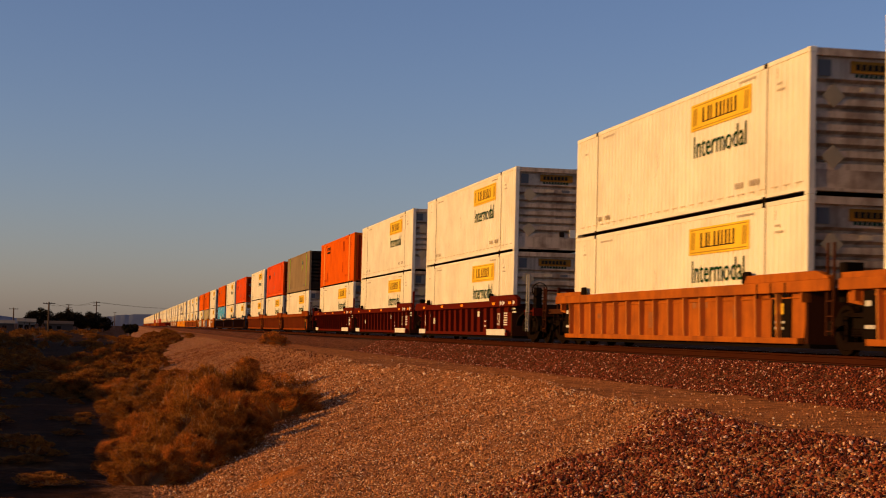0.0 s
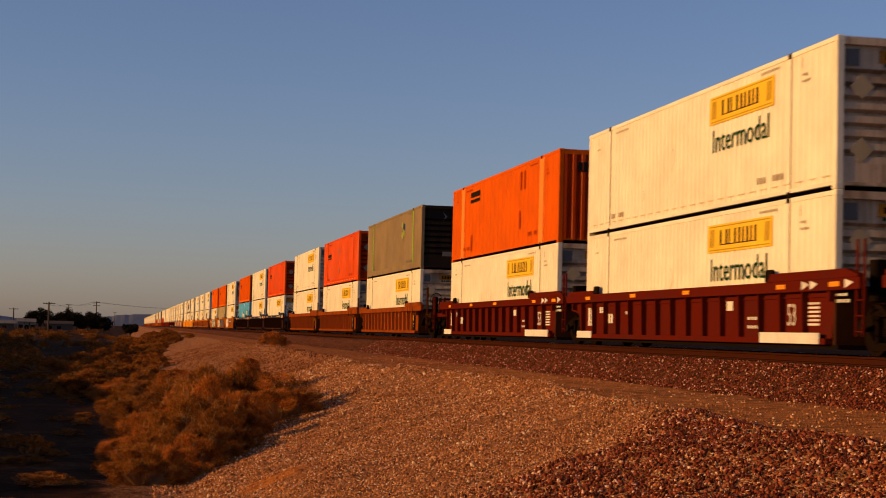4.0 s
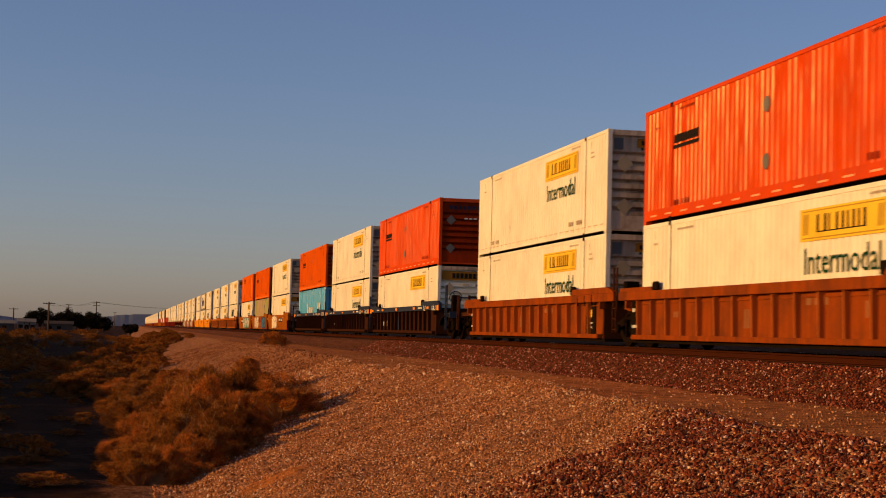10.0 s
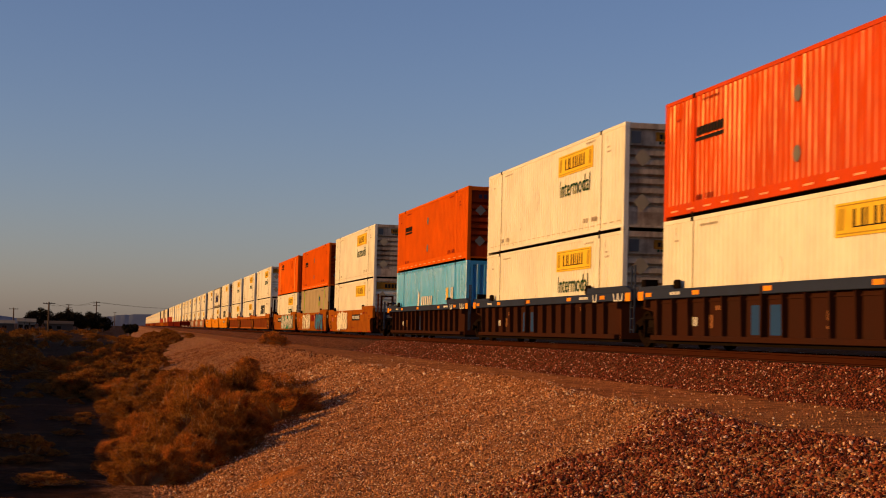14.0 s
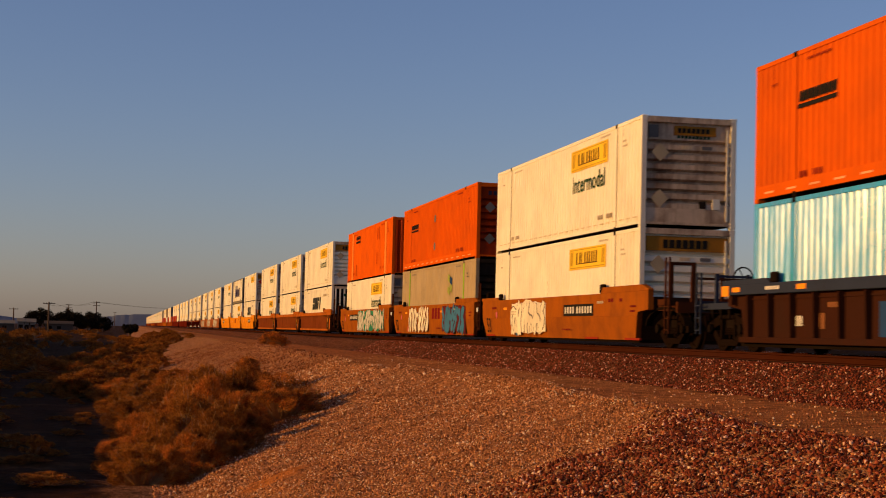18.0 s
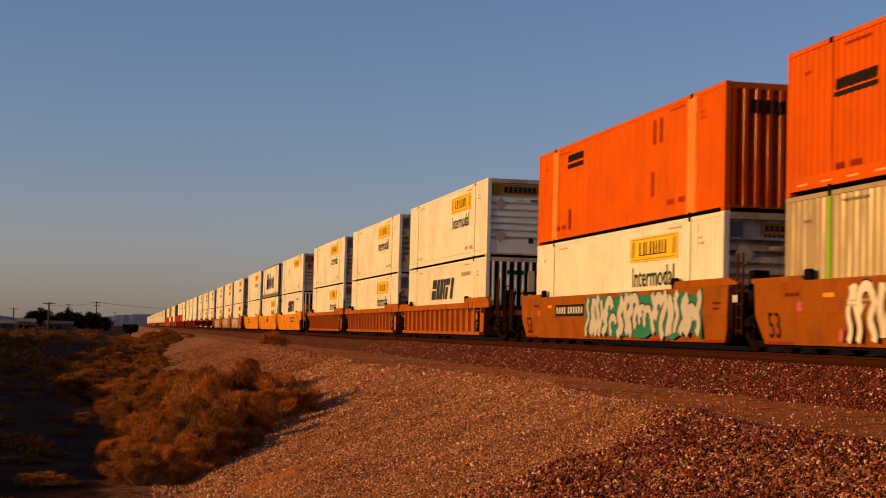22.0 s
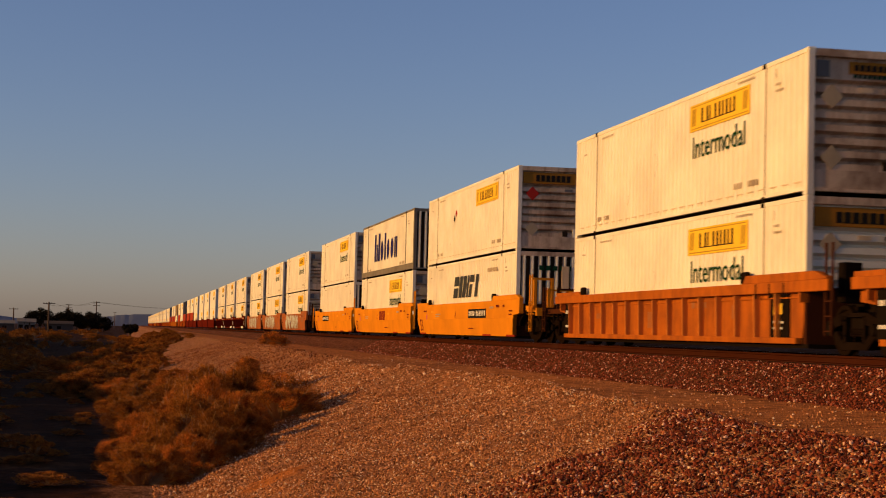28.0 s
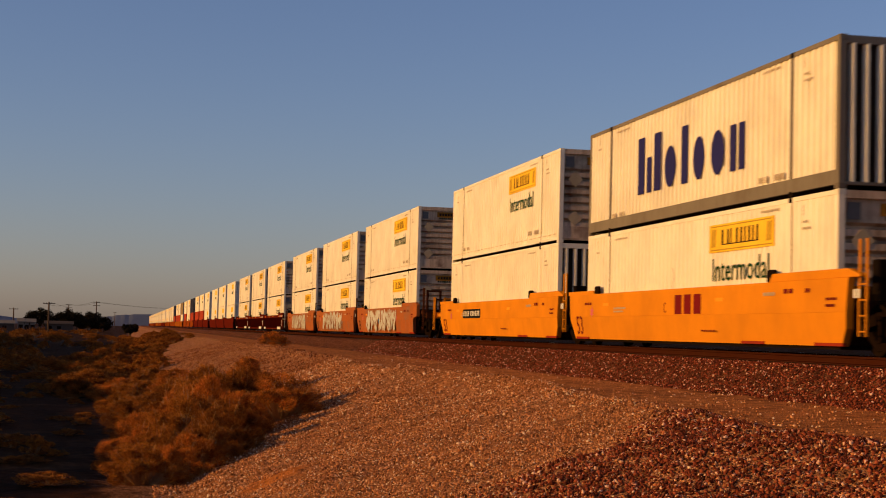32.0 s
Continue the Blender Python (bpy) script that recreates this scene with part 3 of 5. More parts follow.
def shrub_meshes(seed, stems, leaves, leafy, spread_out=1.0, fat=1.0):
    """Unit shrub (about 1 high, 1.2 across): bent stems from one root, each ending in a tuft of slender upswept leaves."""
    r = random.Random(seed)
    bm = B()
    tips = []
    lobes = []
    for k in range(21):
        a, out = k * 2.4 + r.uniform(-0.4, 0.4), spread_out * 0.48 * math.sqrt((k + 0.3) / 21)
        z = max(0.10, r.uniform(0.52, 0.86) * math.sqrt(max(0.05, 1 - (out / 0.485 / spread_out) ** 2)))
        lobes.append((Vector((math.cos(a) * out, math.sin(a) * out, z)), r.uniform(0.10, 0.155)))
    for k in range(stems):
        c, rad = lobes[k % len(lobes)]
        d = Vector((r.gauss(0, 1), r.gauss(0, 1), abs(r.gauss(0.4, 0.8)))).normalized()
        tip = c + d * rad * r.uniform(0.6, 1.3)
        tip.z = max(0.06, tip.z)
        root = Vector((r.uniform(-0.06, 0.06), r.uniform(-0.06, 0.06), -0.05))
        mid = root.lerp(c, 0.75) + Vector((r.uniform(-0.06, 0.06), r.uniform(-0.06, 0.06), r.uniform(-0.02, 0.06)))
        rod(bm, root, mid, 0.008, 0.005, 3)
        rod(bm, mid, tip + (tip - mid) * (0.45 if k % 8 == 0 else 0.0), 0.005, 0.0022, 3)
        tips.append((mid, tip))
    bmesh.ops.recalc_face_normals(bm, faces=bm.faces)
    wood = bpy.data.meshes.new("stems")
    bm.to_mesh(wood)
    bm.free()
    wood.materials.append(TWIG)
    verts, faces = [], []
    for k in range(leaves):
        a, b = tips[k % len(tips)]
        c, rad = lobes[k % len(tips) % len(lobes)]
        if k % 5 == 0:
            at = a.lerp(b, r.uniform(0.2, 1.1)) + Vector((r.gauss(0, 0.03), r.gauss(0, 0.03), r.gauss(0, 0.03)))
            out = (b - a).normalized()
        else:
            out = Vector((r.gauss(0, 1), r.gauss(0, 1), r.gauss(0.15, 0.9))).normalized()
            at = c + out * rad * (0.6 + 0.48 * r.random() + 0.42 * noise.noise(out * 2.6 + c * 9))
        at.z = max(0.01, at.z)
        d = (out * 0.8 + Vector((r.gauss(0, 0.5), r.gauss(0, 0.5), r.gauss(0.5, 0.4)))).normalized()
        side = d.cross(Vector((r.gauss(0, 1), r.gauss(0, 1), r.gauss(0, 1)))).normalized()
        ln, w = r.uniform(0.016, 0.036) * leafy * (2.0 if k % 37 == 0 else 1.0), r.uniform(0.0024, 0.0042) * fat
        n = len(verts)
        verts += [at - side * w, at + side * w, at + d * ln]
        faces.append((n, n + 1, n + 2))
    crown = bpy.data.meshes.new("foliage")
    crown.from_pydata([tuple(v) for v in verts], [], faces)
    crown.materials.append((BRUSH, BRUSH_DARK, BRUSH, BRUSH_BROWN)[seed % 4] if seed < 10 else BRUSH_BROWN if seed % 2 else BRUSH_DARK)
    return wood, crown


NEAR_SHRUBS = [shrub_meshes(k, 255, 52000, 0.9, 1.0 + 0.15 * (k % 2)) for k in range(1, 5)]
FAR_SHRUBS = [shrub_meshes(k, 45, 9000, 1.4, 1.15, 3.2) for k in range(11, 15)]


def shrub(x, y, wide, tall, near, label, turn):
    wood, crown = (NEAR_SHRUBS if near else FAR_SHRUBS)[turn % 4]
    s = tagged(new("shrub"), label, "shrub", "desert shrubs")
    part("branchwork", wood, None, s)
    part("foliage", crown, None, s)
    s.location = (x, y, ground_z(x, y) - (0.12 if near else 0.03))
    s.scale = (wide / 1.25, wide / 1.25, tall)
    s.rotation_euler = (0, 0, turn * 1.37)
    return s


BIG = "large golden-brown dry shrub on the bank"
MID = "golden-brown brush on the embankment slope"
LITTLE = "low dusty shrub on the desert floor"
for k, (x, y, wide, tall) in enumerate([
        (-28.7, -13.75, 1.5, 0.66), (-29.8, -12.95, 1.6, 0.75), (-31.4, -12.15, 1.6, 0.85), (-34.6, -10.75, 2.0, 0.92), (-32.9, -12.75, 2.0, 1.1), (-31.8, -13.85, 1.7, 0.75),
        (-36.4, -11.7, 2.1, 1.1), (-36.6, -12.75, 2.1, 1.05), (-40.0, -12.0, 2.1, 1.1), (-43.0, -10.95, 1.8, 1.0), (-41.5, -13.6, 2.0, 0.9), (-46.0, -12.2, 2.1, 1.0),
        (-50.0, -14.0, 2.0, 0.85), (-52.0, -12.5, 2.0, 0.9), (-56.0, -13.5, 2.1, 0.85), (-60.0, -14.5, 2.2, 0.85), (-64.0, -13.5, 2.1, 0.85), (-88.0, -6.1, 1.9, 0.72),
        (-30.4, -12.55, 1.4, 0.7), (-33.3, -11.75, 1.6, 0.95), (-30.6, -13.5, 1.6, 0.8), (-35.0, -12.2, 1.9, 1.1), (-38.5, -13.0, 1.9, 1.0), (-34.6, -13.6, 1.8, 0.85), (-44.0, -12.9, 2.0, 0.95)]):
    shrub(x, y, wide * 1.1, tall * 1.36, True, BIG if k < 10 or k > 17 else MID, k)
r = random.Random(31)
for k in range(110):
    x = -62 - 258 * r.random() ** 1.6
    top = min(-8.0, -13.4 + 0.042 * (-62 - x))
    shrub(x, r.uniform(-16.4 + 0.001 * x, top), r.uniform(1.6, 3.0), r.uniform(0.6, 1.15), False, MID, k)
for k in range(10):
    x = -110 - 200 * r.random()
    shrub(x, r.uniform(-8.0, -7.0), r.uniform(0.8, 1.6), r.uniform(0.3, 0.6), False, "small dry bush at the edge of the bench road", k)
for k in range(170):
    d = 24 + 560 * r.random() ** 1.9
    y = -14.6 - r.random() * (1.5 + 0.088 * d)
    if y > -15.6 - 0.004 * d:
        continue
    if d < 80:
        continue
    shrub(-d, y, r.uniform(1.0, 2.6) * (1 + d / 500), r.uniform(0.4, 0.95) * (1 + d / 600) * (0.5 if d < 90 else 1.0), False, LITTLE, k)
shrub(-34.5, -15.9, 0.8, 0.5, False, LITTLE, 3)
for k in range(64):
    d = 23 + 62 * r.random() ** 1.3
    shrub(-d, -14.9 - r.random() * (1.2 + 0.085 * d), r.uniform(0.5, 1.3), r.uniform(0.16, 0.34), False, "low dry scrub in the shaded wash", k)


# ---- the far side of the wash: trees, poles, sheds, hills ----
TREE_LEAF = leaf_material("dark_evergreen_leaf", (0.010, 0.008, 0.004), (0.03, 0.022, 0.010))
BARK = surface("grey_brown_bark", (0.09, 0.06, 0.04), 0.9)
POLE_WOOD = surface("weathered_pole_wood", (0.10, 0.065, 0.045), 0.9)
SHED = surface("pale_sheet_metal", (0.22, 0.19, 0.15), 0.5)
SHED_DARK = surface("dull_grey_sheet_metal", (0.09, 0.07, 0.055), 0.6)


def tree(x, y, tall, wide, seed):
    r = random.Random(seed)
    t = tagged(new("tree"), "dark dense evergreen tree on the far flat", "tree", "far trees")
    t.location = (x, y, ground_z(x, y) - 0.05)
    bm = B()
    rod(bm, (0, 0, 0), (0.1, 0, tall * 0.45), 0.28, 0.16, 7)
    limbs = []
    for k in range(9):
        a = k * 2.4
        end = Vector((math.cos(a) * wide * r.uniform(0.2, 0.45), math.sin(a) * wide * r.uniform(0.2, 0.45), tall * r.uniform(0.35, 0.92)))
        rod(bm, (0.05, 0, tall * r.uniform(0.2, 0.42)), end, 0.09, 0.03, 4)
        limbs.append(end)
    part("trunk", bm, BARK, t)
    verts, faces = [], []
    for k in range(1500):
        c = limbs[k % 9]
        v = Vector((r.gauss(0, 1), r.gauss(0, 1), r.gauss(0, 0.85)))
        at = c + v.normalized() * (wide * 0.22) * r.random() ** 0.4
        at.z = max(tall * 0.08, at.z)
        d, e = (Vector((r.gauss(0, 1), r.gauss(0, 1), r.gauss(0, 1))).normalized() * r.uniform(0.18, 0.42) for _ in range(2))
        n = len(verts)
        verts += [tuple(at - d), tuple(at + e), tuple(at + d), tuple(at - e * 0.7)]
        faces.append((n, n + 1, n + 2, n + 3))
    crown = bpy.data.meshes.new("crown")
    crown.from_pydata(verts, [], faces)
    crown.materials.append(TREE_LEAF)
    part("crown", crown, None, t)


def far_point(px, d):
    """World x, y at distance d along the camera's bearing for a column of its picture."""
    a = YAW - math.atan((px - 784) / 2784.7)
    return -math.sin(a) * d, EYE.y + math.cos(a) * d


for k, (px, d, tall, wide) in enumerate([(60, 560, 5.6, 6.0), (76, 590, 6.6, 6.5), (88, 610, 5.2, 5.0), (103, 560, 5.2, 5.5), (115, 620, 6.6, 6.5), (127, 600, 6.2, 6.0), (140, 560, 5.2, 5.5), (150, 620, 6.2, 7.0), (160, 570, 5.6, 6.0), (170, 600, 5.6, 6.0), (181, 560, 4.6, 5.0), (189, 620, 3.8, 5.0), (235, 420, 2.6, 3.4)]):
    tree(*far_point(px, d), tall * 1.2, wide * 1.15, k + 90)


def pole(px, d, tall, arms):
    x, y = far_point(px, d)
    p = tagged(new("utility_pole"), "weathered wooden utility pole with cross-arms", "utility pole", "utility poles")
    p.location = (x, y, ground_z(x, y) - 0.1)
    part("post", rod(B(), (0, 0, 0), (0, 0, tall), 0.25, 0.18, 8), POLE_WOOD, p)
    for k in range(arms):
        z = tall - 0.5 - 1.3 * k
        part("cross_arm", bx(B(), -0.08, 0.08, -1.4, 1.4, z, z + 0.18), POLE_WOOD, p)
        for yy in (-1.25, -0.6, 0.6, 1.25):
            part("insulator", rod(B(), (0, yy, z + 0.18), (0, yy, z + 0.4), 0.06, 0.05, 6), IRON, p)
    return Vector((x, y, ground_z(x, y) + tall - 0.4))


tops = [pole(28, 520, 7.4, 1), pole(90, 404, 8.2, 1), pole(125, 760, 12.0, 2), pole(174, 640, 12.0, 2), pole(207, 1300, 13.0, 1), pole(330, 900, 12.5, 2)]
for a, b in ((tops[1], tops[2]), (tops[3], tops[5]), (tops[2], tops[3])):
    for off in (-1.2, 1.2):
        cable = tagged(new("power_line"), "thin dark overhead power line", "cable", "overhead lines")
        pts = [a.lerp(b, k / 10) + Vector((0, off, -3.0 * (k / 10) * (1 - k / 10))) for k in range(11)]
        bm = B()
        for p, q in zip(pts, pts[1:]):
            rod(bm, p, q, 0.035, n=4)
        part("strand", bm, IRON, cable)


def shed(px0, px1, d, tall, wall, roof, label):
    """Low building seen end on: walls, a pitched roof, a door and windows."""
    (xa, ya), (xb, yb) = far_point(px0, d), far_point(px1, d)
    w = math.hypot(xb - xa, yb - ya)
    h = tagged(new("shed"), label, "building", "far sheds")
    h.location = (xa, ya, ground_z(xa, ya) - 0.1)
    h.rotation_euler = (0, 0, math.atan2(yb - ya, xb - xa))
    part("wall", bx(B(), 0, w, 0, 8, 0, tall), wall, h)
    part("roof", prism(B(), [(-0.4, tall), (8.4, tall), (8.4, tall + 0.15), (4, tall + 1.1), (-0.4, tall + 0.15)], -0.3, w + 0.3, "x"), roof, h)
    n = max(1, int(w / 5))
    for k in range(n):
        x = (k + 0.5) * w / n
        part("window", bx(B(), x - 0.6, x + 0.6, -0.03, 0.05, tall * 0.4, tall * 0.75), IRON, h)
    part("door", bx(B(), w * 0.12, w * 0.12 + 1.1, -0.04, 0.05, 0, 2.05), IRON, h)


shed(-40, 30, 500, 2.4, SHED_DARK, SHED, "long low grey shed with pale roof")
shed(84, 134, 520, 2.6, SHED_DARK, SHED_DARK, "long dull grey warehouse on the flat")
for px, wpx in ((36, 11), (48, 8), (58, 9)):
    shed(px, px + wpx, 470, 3.0, SHED, SHED, "small pale storage shed")
# board fence before the sheds
fence = tagged(new("fence"), "dark weathered board fence", "fence")
fa, fb = Vector((*far_point(-20, 400), 0)), Vector((*far_point(85, 430), 0))
for k in range(25):
    at = fa.lerp(fb, k / 24)
    part("fence_post", bx(B(), at.x - 0.08, at.x + 0.08, at.y - 0.08, at.y + 0.08, FLAT - 0.4, FLAT + 1.7), POLE_WOOD, fence)
# hills on the horizon
# blue-grey air haze is mixed into the hills' own colour
HAZE = surface("haze_tinted_hill_rock", (0.13, 0.15, 0.2), 1.0, dirty=0.2, streak=0.0)


def hills(name, px0, px1, d, heights, label):
    bm = B()
    n = 40
    rows = []
    for k in range(n + 1):
        x, y = far_point(px0 + (px1 - px0) * k / n, d)
        f = k / n * (len(heights) - 1)
        i = min(int(f), len(heights) - 2)
        h = heights[i] + (heights[i + 1] - heights[i]) * (f - i) + 4 * bumps(k * 0.7, d, 1.0)
        x2, y2 = far_point(px0 + (px1 - px0) * k / n, d + 350)
        rows.append((bm.verts.new((x, y, FLAT - 1)), bm.verts.new((x * 1.03, y * 1.03, FLAT + h * 0.55)), bm.verts.new((x2, y2, FLAT + h)), bm.verts.new((x2 * 1.1, y2 * 1.1, FLAT - 1))))
    for a, b in zip(rows, rows[1:]):
        for i in range(3):
            bm.faces.new((a[i], b[i], b[i + 1], a[i + 1]))
    tagged(part(name, bm, HAZE), label, "hill", kind="structure")


hills("hill", -200, 120, 3600, [14, 22, 30, 26, 16, 10, 4], "hazy blue-grey hills on the horizon")
hills("hill", 120, 420, 3800, [4, 12, 24, 30, 32, 26, 16, 12, 8], "hazy blue-grey hills on the horizon")


# ---- intermodal containers: 53 ft long, 9 ft 6 in high; x = 0 is the end that leads, z = 0 the underside ----
LEN, HALF, TALL = 16.15, 1.295, 2.9
POST_X = (-2.15, -14.15)


def fluted(bm, along, z0, z1, y, depth, pitch, groove, sign, axis="x", steep=0.67):
    """Sheet with upright flutes along a run (a, b); groove is the share of the pitch that lies deep."""
    a, b = along
    n = max(1, round((b - a) / pitch))
    p = (b - a) / n
    prof = []
    for i in range(n):
        s = a + i * p
        w = p * groove
        run = min(w * 0.4, depth / steep)
        prof += [(s, y), (s + p - w, y), (s + p - w + run, y - sign * depth), (s + p - run, y - sign * depth)]
    prof.append((b, y))
    lo = [bm.verts.new((s, d, z0) if axis == "x" else (d, s, z0)) for s, d in prof]
    hi = [bm.verts.new((s, d, z1) if axis == "x" else (d, s, z1)) for s, d in prof]
    for i in range(len(prof) - 1):
        bm.faces.new((lo[i], lo[i + 1], hi[i + 1], hi[i]))
    return bm


def nose(bm, z0, z1, x, depth, rows):
    """End wall of horizontal pressed ribs, facing +x."""
    h = (z1 - z0) / rows
    prof = [(x, z0)]
    for i in range(rows):
        s = z0 + i * h
        prof += [(x, s + h * 0.50), (x - depth, s + h * 0.58), (x - depth, s + h * 0.78), (x, s + h)]
    a = [bm.verts.new((px, -1.14, z)) for px, z in prof]
    b = [bm.verts.new((px, 1.14, z)) for px, z in prof]
    for i in range(len(prof) - 1):
        bm.faces.new((a[i], b[i], b[i + 1], a[i + 1]))
    return bm


def casting(bm, x, y, z):
    return soften(bx(bm, x - 0.09, x + 0.09, y - 0.085, y + 0.085, z - 0.06, z + 0.06), 0.015)


def box_container(label, side, frame_paint, end_paint, post_paint, depth=0.016, pitch=0.28, groove=0.4, low=0.16, end="nose", gloss_end=None, fine=True, steep=0.67, group="stacked freight containers"):
    """A container with its frame, walls, castings; far ones (fine=False) without the small fittings."""
    c = tagged(new("freight_container"), label, "container", group)
    for s in (-1, 1):
        part("side_wall", fluted(B(), (-LEN + 0.16, -0.16), low, TALL - 0.09, s * (HALF - 0.012), depth, pitch, groove, s, steep=steep), side, c)
        part("top_rail", bx(B(), -LEN + 0.15, -0.15, min(s * HALF, s * (HALF - 0.07)), max(s * HALF, s * (HALF - 0.07)), TALL - 0.10, TALL - 0.012), frame_paint, c)
        part("bottom_rail", bx(B(), -LEN + 0.15, -0.15, min(s * (HALF + 0.002), s * (HALF - 0.07)), max(s * (HALF + 0.002), s * (HALF - 0.07)), 0.085, low), frame_paint, c)
        for x in (-0.075, -LEN + 0.075):
            part("corner_post", soften(bx(B(), x - 0.075, x + 0.075, min(s * HALF, s * (HALF - 0.15)), max(s * HALF, s * (HALF - 0.15)), 0.06, TALL - 0.06), 0.012), frame_paint, c)
        if fine and s < 0:
            for x in POST_X:
                part("lifting_post", bx(B(), x - 0.07, x + 0.07, min(s * (HALF + 0.003), s * (HALF - 0.06)), max(s * (HALF + 0.003), s * (HALF - 0.06)), low, TALL - 0.1), post_paint, c)
                for z in (0.06, TALL - 0.06):
                    part("corner_casting", casting(B(), x, s * (HALF - 0.075), z), IRON, c, "black steel lifting casting")
        if fine:
            for x in (-0.09, -LEN + 0.09):
                for z in (0.06, TALL - 0.06):
                    part("corner_casting", casting(B(), x + (0.004 if x > -1 else -0.004), s * (HALF - 0.08), z), frame_paint, c)
    part("roof", bx(B(), -LEN + 0.1, -0.1, -HALF + 0.07, HALF - 0.07, TALL - 0.06, TALL - 0.02), frame_paint, c)
    part("floor_frame", bx(B(), -LEN + 0.1, -0.1, -HALF + 0.07, HALF - 0.07, 0.09, 0.16), IRON, c)
    if end == "nose":
        part("end_wall", nose(B(), 0.50, 2.28, -0.02, 0.12, 7), end_paint, c)
        part("end_panel", bx(B(), -0.10, -0.02, -1.14, 1.14, 0.13, 0.50), end_paint, c)
        part("end_panel", bx(B(), -0.14, -0.09, -1.14, 1.14, 2.28, TALL - 0.16), end_paint, c)
    elif end == "ridge":
        # near-black sheet stands for the shaded valleys between sunlit ridges
        part("end_wall", bx(B(), -0.13, -0.10, -1.14, 1.14, 0.12, TALL - 0.15), GREY_DARK, c, "end sheet darkened as shade between the ridges")
        for k in range(8):
            y = -1.0 + k * 0.285
            part("end_ridge", prism(B(), [(-0.10, y - 0.075), (0.006, y - 0.03), (0.006, y + 0.03), (-0.10, y + 0.05)], 0.13, TALL - 0.16, "z"), end_paint, c)
    else:
        part("end_wall", fluted(B(), (-1.14, 1.14), 0.10, TALL - 0.16, 0.012, 0.11, 0.285, 0.66, 1, "y"), end_paint, c)
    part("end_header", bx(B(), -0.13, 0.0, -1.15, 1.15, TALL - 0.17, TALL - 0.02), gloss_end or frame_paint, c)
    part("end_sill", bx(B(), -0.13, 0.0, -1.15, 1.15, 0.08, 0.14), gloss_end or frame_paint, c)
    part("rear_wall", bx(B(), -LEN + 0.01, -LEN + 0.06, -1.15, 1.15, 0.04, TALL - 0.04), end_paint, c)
    return c


def bar_word(bm, x, z, w, h, n, y, slant=0.0, gap=0.28):
    """Writing that cannot be read, or a company's mark: a row of plain bars."""
    step = w / n
    for i in range(n):
        x0, x1 = x + i * step, x + (i + 1 - gap) * step
        prism(bm, [(x0, z), (x1, z), (x1 + slant * h, z + h), (x0 + slant * h, z + h)], y, y - 0.003)
    return bm


NEAR = -HALF - 0.006


def uneven_word(x, z, w, h):
    """A name given as plain bars of uneven width on one thin line."""
    bm = bx(B(), x, x + 0.95 * w, NEAR - 0.0075, NEAR - 0.0055, z, z + 0.07 * h)
    for a, b in ((0.0, 0.05), (0.15, 0.20), (0.235, 0.27), (0.38, 0.43), (0.49, 0.54), (0.59, 0.63), (0.69, 0.74), (0.79, 0.83), (0.89, 0.94)):
        bx(bm, x + a * w, x + b * w, NEAR - 0.008, NEAR - 0.005, z, z + h)
    return bm


def small_marks(c, ink):
    """Rows of small stencilled data at the corners of the side, far too small to tell apart."""
    bm = B()
    for x, z, w, h, n in ((-3.6, 2.68, 0.95, 0.05, 14), (-13.6, 2.64, 1.1, 0.05, 15), (-1.55, 2.35, 0.28, 0.05, 5), (-1.55, 2.22, 0.4, 0.05, 7), (-1.55, 2.5, 0.04, 0.2, 1), (-3.75, 0.40, 0.5, 0.13, 3), (-2.95, 0.40, 0.55, 0.13, 4), (-13.9, 0.36, 0.35, 0.12, 3), (-13.3, 0.36, 0.5, 0.12, 4), (-15.3, 2.35, 0.3, 0.05, 5), (-15.2, 2.5, 0.03, 0.2, 1)):
        bar_word(bm, x, z, w, h, n, NEAR, 0.0, 0.45)
    tagged(part("stencil_mark", bm, ink, c), kind="stuff")


def tape_row(c, z, ink):
    """A broken line of narrow reflective tape and rivets along the foot of the side."""
    bm = B()
    for k in range(26):
        x = -15.6 + 0.6 * k
        bx(bm, x, x + 0.34, NEAR - 0.003, NEAR + 0.004, z, z + 0.024)
    tagged(part("tape_row", bm, ink, c), kind="stuff")


